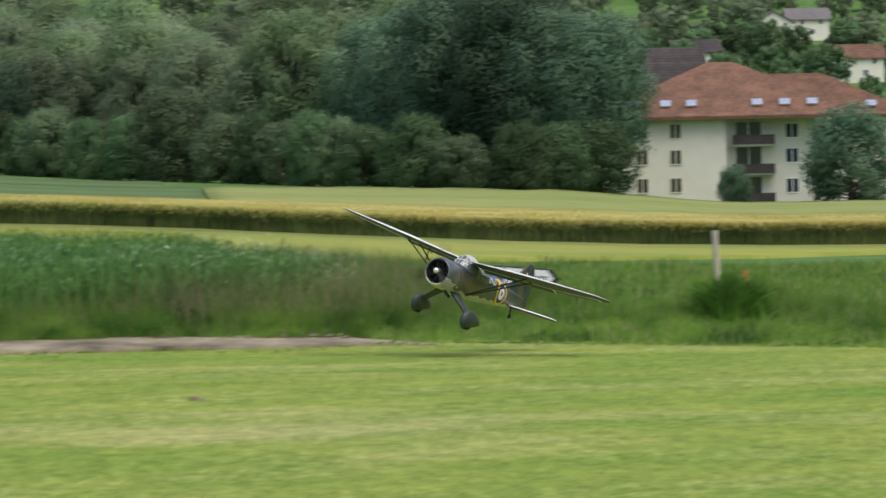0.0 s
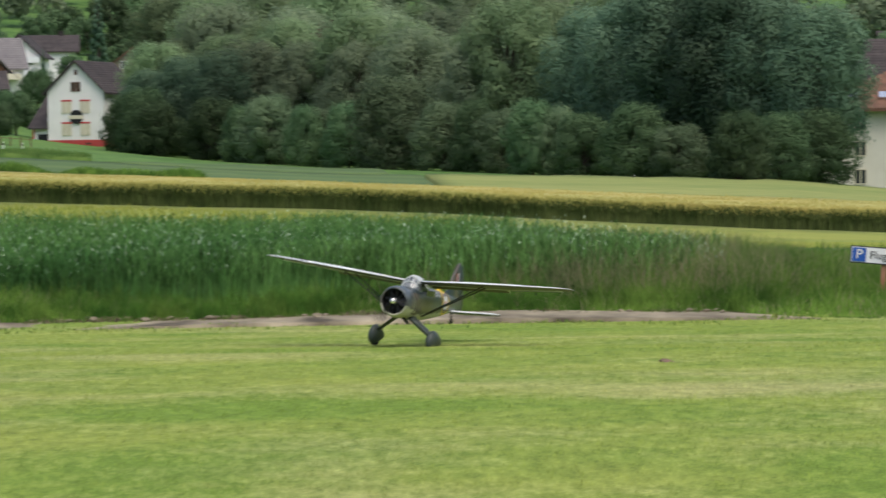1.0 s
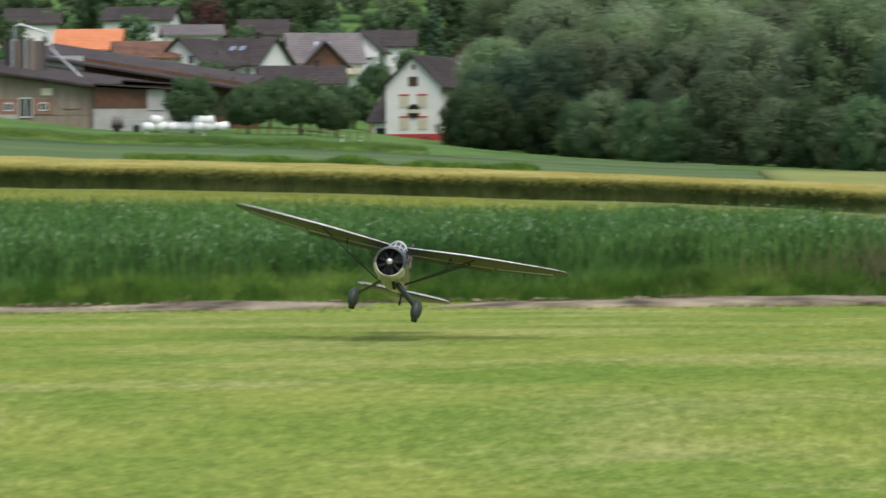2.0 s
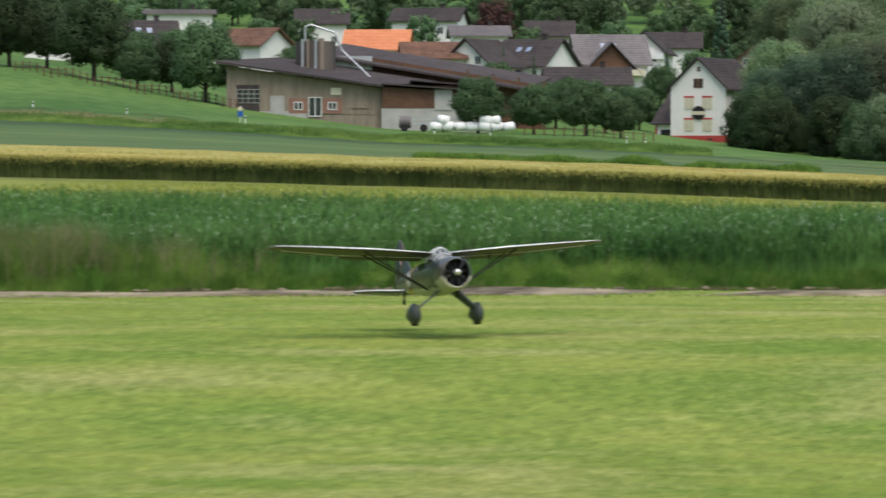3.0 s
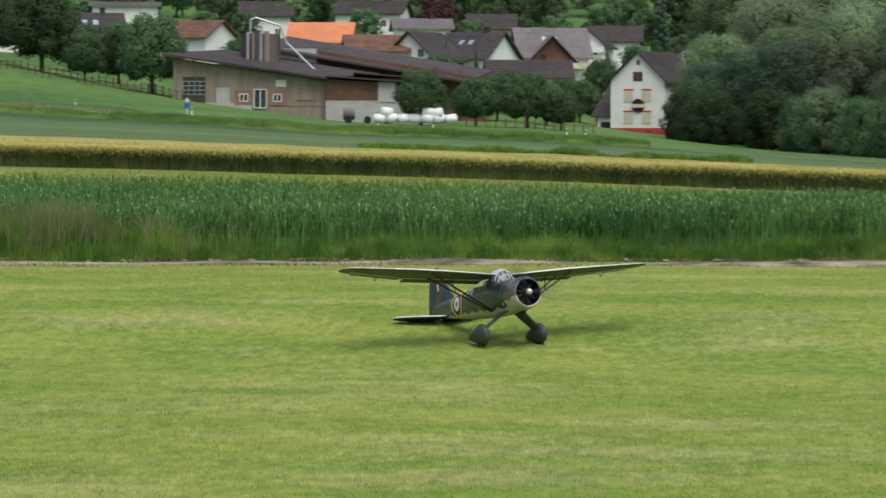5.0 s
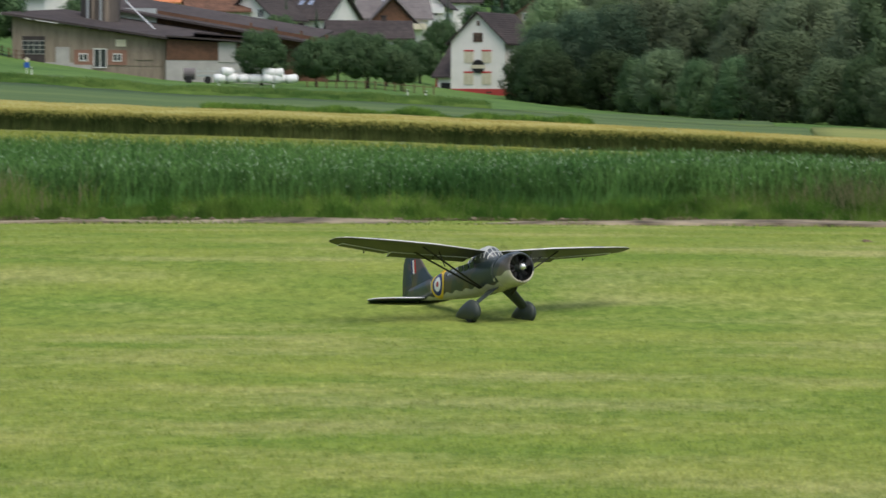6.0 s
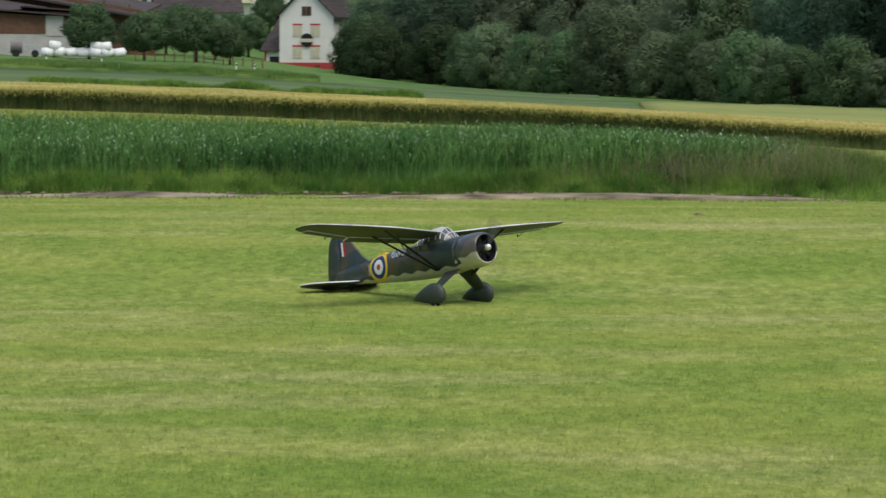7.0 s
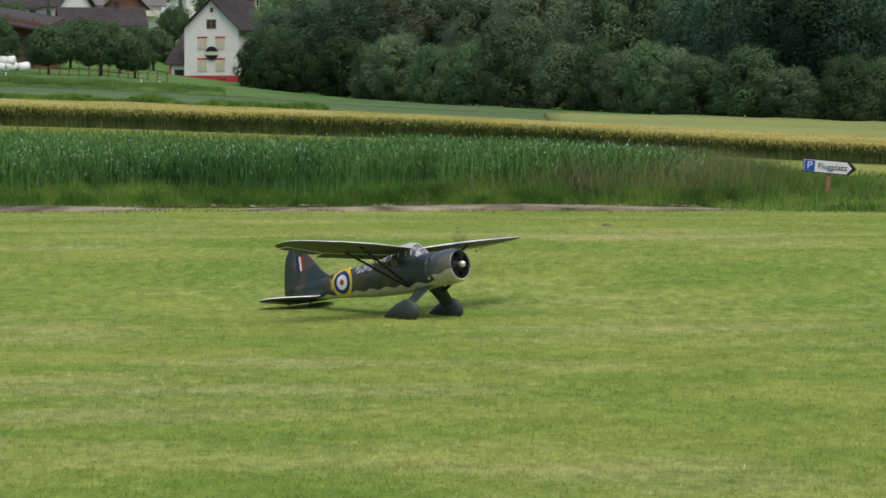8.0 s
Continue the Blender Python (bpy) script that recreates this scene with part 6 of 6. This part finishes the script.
    for s in (-1, 1):
        first = set(bpy.data.objects)
        bm = bmesh.new()
        loft(bm, [foil(a, b, z, s * y, t) for y, a, b, z, t in st])
        bm.faces.ensure_lookup_table()
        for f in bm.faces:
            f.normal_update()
            # painted sheen on the top and leading edge, olive paint below
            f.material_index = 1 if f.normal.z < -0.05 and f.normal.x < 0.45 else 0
        wing = part("wing", bm, [m_wing_sheen, m_under], root, "camouflaged wing, its top whitened for sky sheen, with a grey-olive underside", True)
        # aileron and flap
        for y0, y1, nm in ((0.12, 0.86, "flap"), (0.89, 1.4, "aileron")):
            zs = [np.interp(y, [q[0] for q in st], [q[3] for q in st]) for y in (y0, y1)]
            te = [np.interp(y, [q[0] for q in st], [q[2] for q in st]) for y in (y0, y1)]
            bm = bmesh.new()
            sag = 0.024 if nm == "flap" else 0.004
            loft(bm, [[(t + 0.085, s * y, z + 0.016), (t - 0.006, s * y, z + 0.0035 - sag), (t - 0.006, s * y, z - 0.0035 - sag), (t + 0.085, s * y, z - 0.012)] for y, z, t in zip((y0, y1), zs, te)])
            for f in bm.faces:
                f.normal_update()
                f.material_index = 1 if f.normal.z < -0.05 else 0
            part(nm, bm, [m_wing_sheen, m_under], wing, "drooped wing flap" if nm == "flap" else "")
            bm = bmesh.new()
            yy = s * (y0 + y1) / 2
            rod(bm, (te[0] + 0.09, yy, zs[0] - 0.005), (te[0] + 0.085, yy, zs[0] - 0.03), 0.005, 0.003, 6)
            rod(bm, (te[0] + 0.085, yy, zs[0] - 0.03), (te[0] + 0.16, yy, zs[0] - 0.005), 0.0025, 0.0025, 6)
            part("control_horn", bm, m_black, wing)
        # roundel on the upper side
        zc = 0.298 + 0.031
        for r, m, up in ((0.125, m_rblue, 0.0), (0.055, m_rred, 0.002)):
            bm = bmesh.new()
            vs = [bm.verts.new((-0.60 + r * math.cos(2 * math.pi * i / 28), s * 1.13 + r * math.sin(2 * math.pi * i / 28), 0)) for i in range(28)]
            bm.faces.new(vs)
            for v in vs:
                c = np.interp(abs(v.co.y), [q[0] for q in st], [q[1] - q[2] for q in st])
                a = np.interp(abs(v.co.y), [q[0] for q in st], [q[1] for q in st])
                z = np.interp(abs(v.co.y), [q[0] for q in st], [q[3] for q in st])
                t = np.interp(abs(v.co.y), [q[0] for q in st], [q[4] for q in st])
                f = min(0.97, max(0.02, (a - v.co.x) / c))
                v.co.z = z + t * c * (1.5 * math.sqrt(f) - 1.1 * f - 0.4 * f * f + 0.02) + 0.004 + up
            part("roundel", bm, m, wing)
        for ob in set(bpy.data.objects) - first:
            ob.data.transform(tilt)
        # lift struts
        for x, y in ((-0.50, 0.70), (-0.72, 0.68)):
            zt = 0.232
            a, b = Vector((-0.50 - (0.03 if x < -0.6 else 0), s * 0.125, -0.115)), Vector((x, s * y, zt))
            bm = bmesh.new()
            loft(bm, [[tuple(p + Vector((0.017 * math.cos(q), 0, 0.007 * math.sin(q)))) for q in [2 * math.pi * i / 10 for i in range(10)]] for p in (a, b)])
            part("lift_strut", bm, m_black, root, "dark lift strut")
        bm = bmesh.new()
        rod(bm, (-0.56, s * 0.45, 0.075), (-0.60, s * 0.48, 0.218), 0.005, 0.005, 6)
        part("jury_strut", bm, m_black, root)
        # undercarriage leg
        bm = bmesh.new()
        loft(bm, [[tuple(Vector(p) + Vector((w * math.cos(q), t * math.sin(q) * 0.7, t * math.sin(q) * 0.5))) for q in [2 * math.pi * i / 14 for i in range(14)]]
                  for p, w, t in (((-0.38, s * 0.06, -0.13), 0.095, 0.036), ((-0.40, s * 0.15, -0.20), 0.082, 0.033), ((-0.425, s * 0.245, -0.275), 0.070, 0.030), ((-0.44, s * 0.28, -0.32), 0.06, 0.028))])
        leg = part("undercarriage_leg", bm, m_dark, root, "dark green cantilever leg", True)
        # spat: a drop with a round front and a pointed tail
        bm = bmesh.new()
        prof = ((-0.298, 0.014, 0.018, -0.350), (-0.310, 0.036, 0.046, -0.348), (-0.345, 0.052, 0.070, -0.343), (-0.39, 0.060, 0.083, -0.334), (-0.45, 0.061, 0.080, -0.327), (-0.52, 0.053, 0.064, -0.328),
                (-0.585, 0.040, 0.046, -0.331), (-0.64, 0.024, 0.028, -0.338), (-0.685, 0.007, 0.010, -0.344))
        loft(bm, [[(x, s * 0.287 + hw * 0.8 * math.cos(2 * math.pi * i / 18), zc + hh * 1.15 * math.sin(2 * math.pi * i / 18)) for i in range(18)] for x, hw, hh, zc in prof])
        part("wheel_spat", bm, m_dark, leg, "dark green teardrop wheel spat", True)
        bm = bmesh.new()
        rod(bm, (-0.425, s * 0.287 - 0.024, -0.362), (-0.425, s * 0.287 + 0.024, -0.362), 0.074, 0.074, 24)
        part("wheel", bm, m_tyre, leg, "black rubber wheel")
        # roundel and flash on the side
        for r0, r1, m in ((0.102, 0.133, m_yellow), (0.066, 0.102, m_rblue), (0.026, 0.066, M_WHITE), (0.0, 0.026, m_rred)):
            bm = bmesh.new()
            rr = [max(r0, 0.001), (r0 + r1) / 2, r1]
            vs = []
            for r in rr:
                ring = []
                for i in range(36):
                    x, z = -1.305 + r * math.cos(2 * math.pi * i / 36), 0.036 + r * math.sin(2 * math.pi * i / 36)
                    ring.append(bm.verts.new((x, s * (hull_side(x, z) + 0.004), z)))
                vs.append(ring)
            for p, q in zip(vs, vs[1:]):
                for i in range(36):
                    bm.faces.new((p[i], p[(i + 1) % 36], q[(i + 1) % 36], q[i]))
            part("roundel_ring", bm, m, body)
        bm = bmesh.new()
        box(bm, -1.452, -1.444, s * (hull_side(-1.45, 0.04) + 0.001), s * (hull_side(-1.45, 0.04) + 0.004), -0.02, 0.09)
        part("pale_band", bm, M_CONCRETE, body)
        for k, m in enumerate((m_rred, M_WHITE, m_rblue)):
            bm = boxed(-1.795 - 0.026 * (k + 1), -1.795 - 0.026 * k - 0.001, s * 0.0135 - 0.001, s * 0.0135 + 0.001, 0.215, 0.34)
            part("fin_flash", bm, m, body)
        # tailplane
        bm = bmesh.new()
        out = [(-1.60, 0.02), (-1.66, 0.12), (-1.76, 0.30), (-1.84, 0.40), (-1.90, 0.440), (-1.96, 0.449), (-2.0, 0.42), (-2.02, 0.34), (-2.02, 0.05), (-1.98, 0.015)]
        plate(bm, [(x, s * y) for x, y in out], 0.022, "z")
        bm.transform(pose(-1.85, 0, -0.05, s * 4.0, -1.5, 0) @ pose(1.85, 0, 0))
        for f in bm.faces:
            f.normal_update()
            # painted sheen on top, plain camouflage underneath
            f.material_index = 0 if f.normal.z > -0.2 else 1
        part("tailplane", bm, [m_wing_sheen, m_tail], root, "camouflaged tailplane, its top whitened for sky sheen", True)
    # fin and rudder
    bm = bmesh.new()
    plate(bm, [(-1.50, 0.11), (-1.60, 0.19), (-1.69, 0.30), (-1.77, 0.385), (-1.82, 0.43), (-1.87, 0.447), (-1.895, 0.44), (-1.90, 0.05), (-1.8, 0.06)], 0.024, "y")
    part("fin", bm, m_tail, root, smooth=True)
    bm = bmesh.new()
    plate(bm, [(-1.905, 0.436), (-1.965, 0.415), (-2.015, 0.345), (-2.05, 0.2), (-2.07, 0.08), (-2.075, -0.03), (-2.05, -0.066), (-1.905, -0.05)], 0.02, "y")
    part("rudder", bm, m_tail, root, smooth=True)
    # tail wheel
    bm = bmesh.new()
    rod(bm, (-1.77, 0, -0.03), (-1.80, 0, -0.125), 0.010, 0.008, 8)
    tw = part("tail_leg", bm, m_black, root)
    bm = bmesh.new()
    rod(bm, (-1.805, -0.008, -0.135), (-1.805, 0.008, -0.135), 0.024, 0.024, 16)
    part("tail_wheel", bm, m_tyre, tw)
    return root, prop


aircraft, propeller = build_aircraft()


def motions():
    walk(aircraft, [
        (0.00, pose(4.437, 47.163, 0.917, -17.64, -12.70, 238.55)),
        (0.50, pose(2.128, 45.744, 0.812, -14.87, -6.75, 242.46)),
        (1.00, pose(-0.211, 44.011, 0.560, -6.30, -4.57, 249.68)),
        (1.50, pose(-1.479, 41.579, 0.882, -2.34, -16.05, 261.02)),
        (2.00, pose(-3.064, 39.622, 0.917, -12.29, -9.95, 270.22)),
        (2.20, pose(-3.544, 39.197, 0.792, -16.08, -4.84, 272.52)),
        (3.30, pose(-4.701, 35.003, 0.792, 8.38, -10.76, 299.18)),
        (3.50, pose(-4.638, 34.905, 0.784, 12.09, -12.44, 300.49)),
        (4.00, pose(-4.074, 32.298, 0.625, 14.03, -5.48, 303.54)),
        (4.20, pose(-3.809, 31.632, 0.648, 14.07, -7.67, 303.07)),
        (5.30, pose(-2.487, 30.108, 0.381, -2.31, -8.74, 302.61)),
        (5.50, pose(-2.232, 29.844, 0.376, 4.32, -9.11, 302.99)),
        (6.00, pose(-1.534, 29.316, 0.338, -2.66, -11.08, 305.70)),
        (6.50, pose(-0.908, 28.924, 0.315, -2.58, -9.81, 309.88)),
        (7.00, pose(-0.390, 28.705, 0.315, -0.90, -11.40, 314.94)),
        (7.50, pose(-0.056, 28.509, 0.294, -0.52, -10.90, 317.57)),
        (8.00, pose(0.160, 28.526, 0.284, -1.15, -10.37, 319.73)),
    ])
    walk(propeller, [(i / 30, pose(0, 0, 0, (i * 77) % 360, 0, 0)) for i in range(241)])


motions()
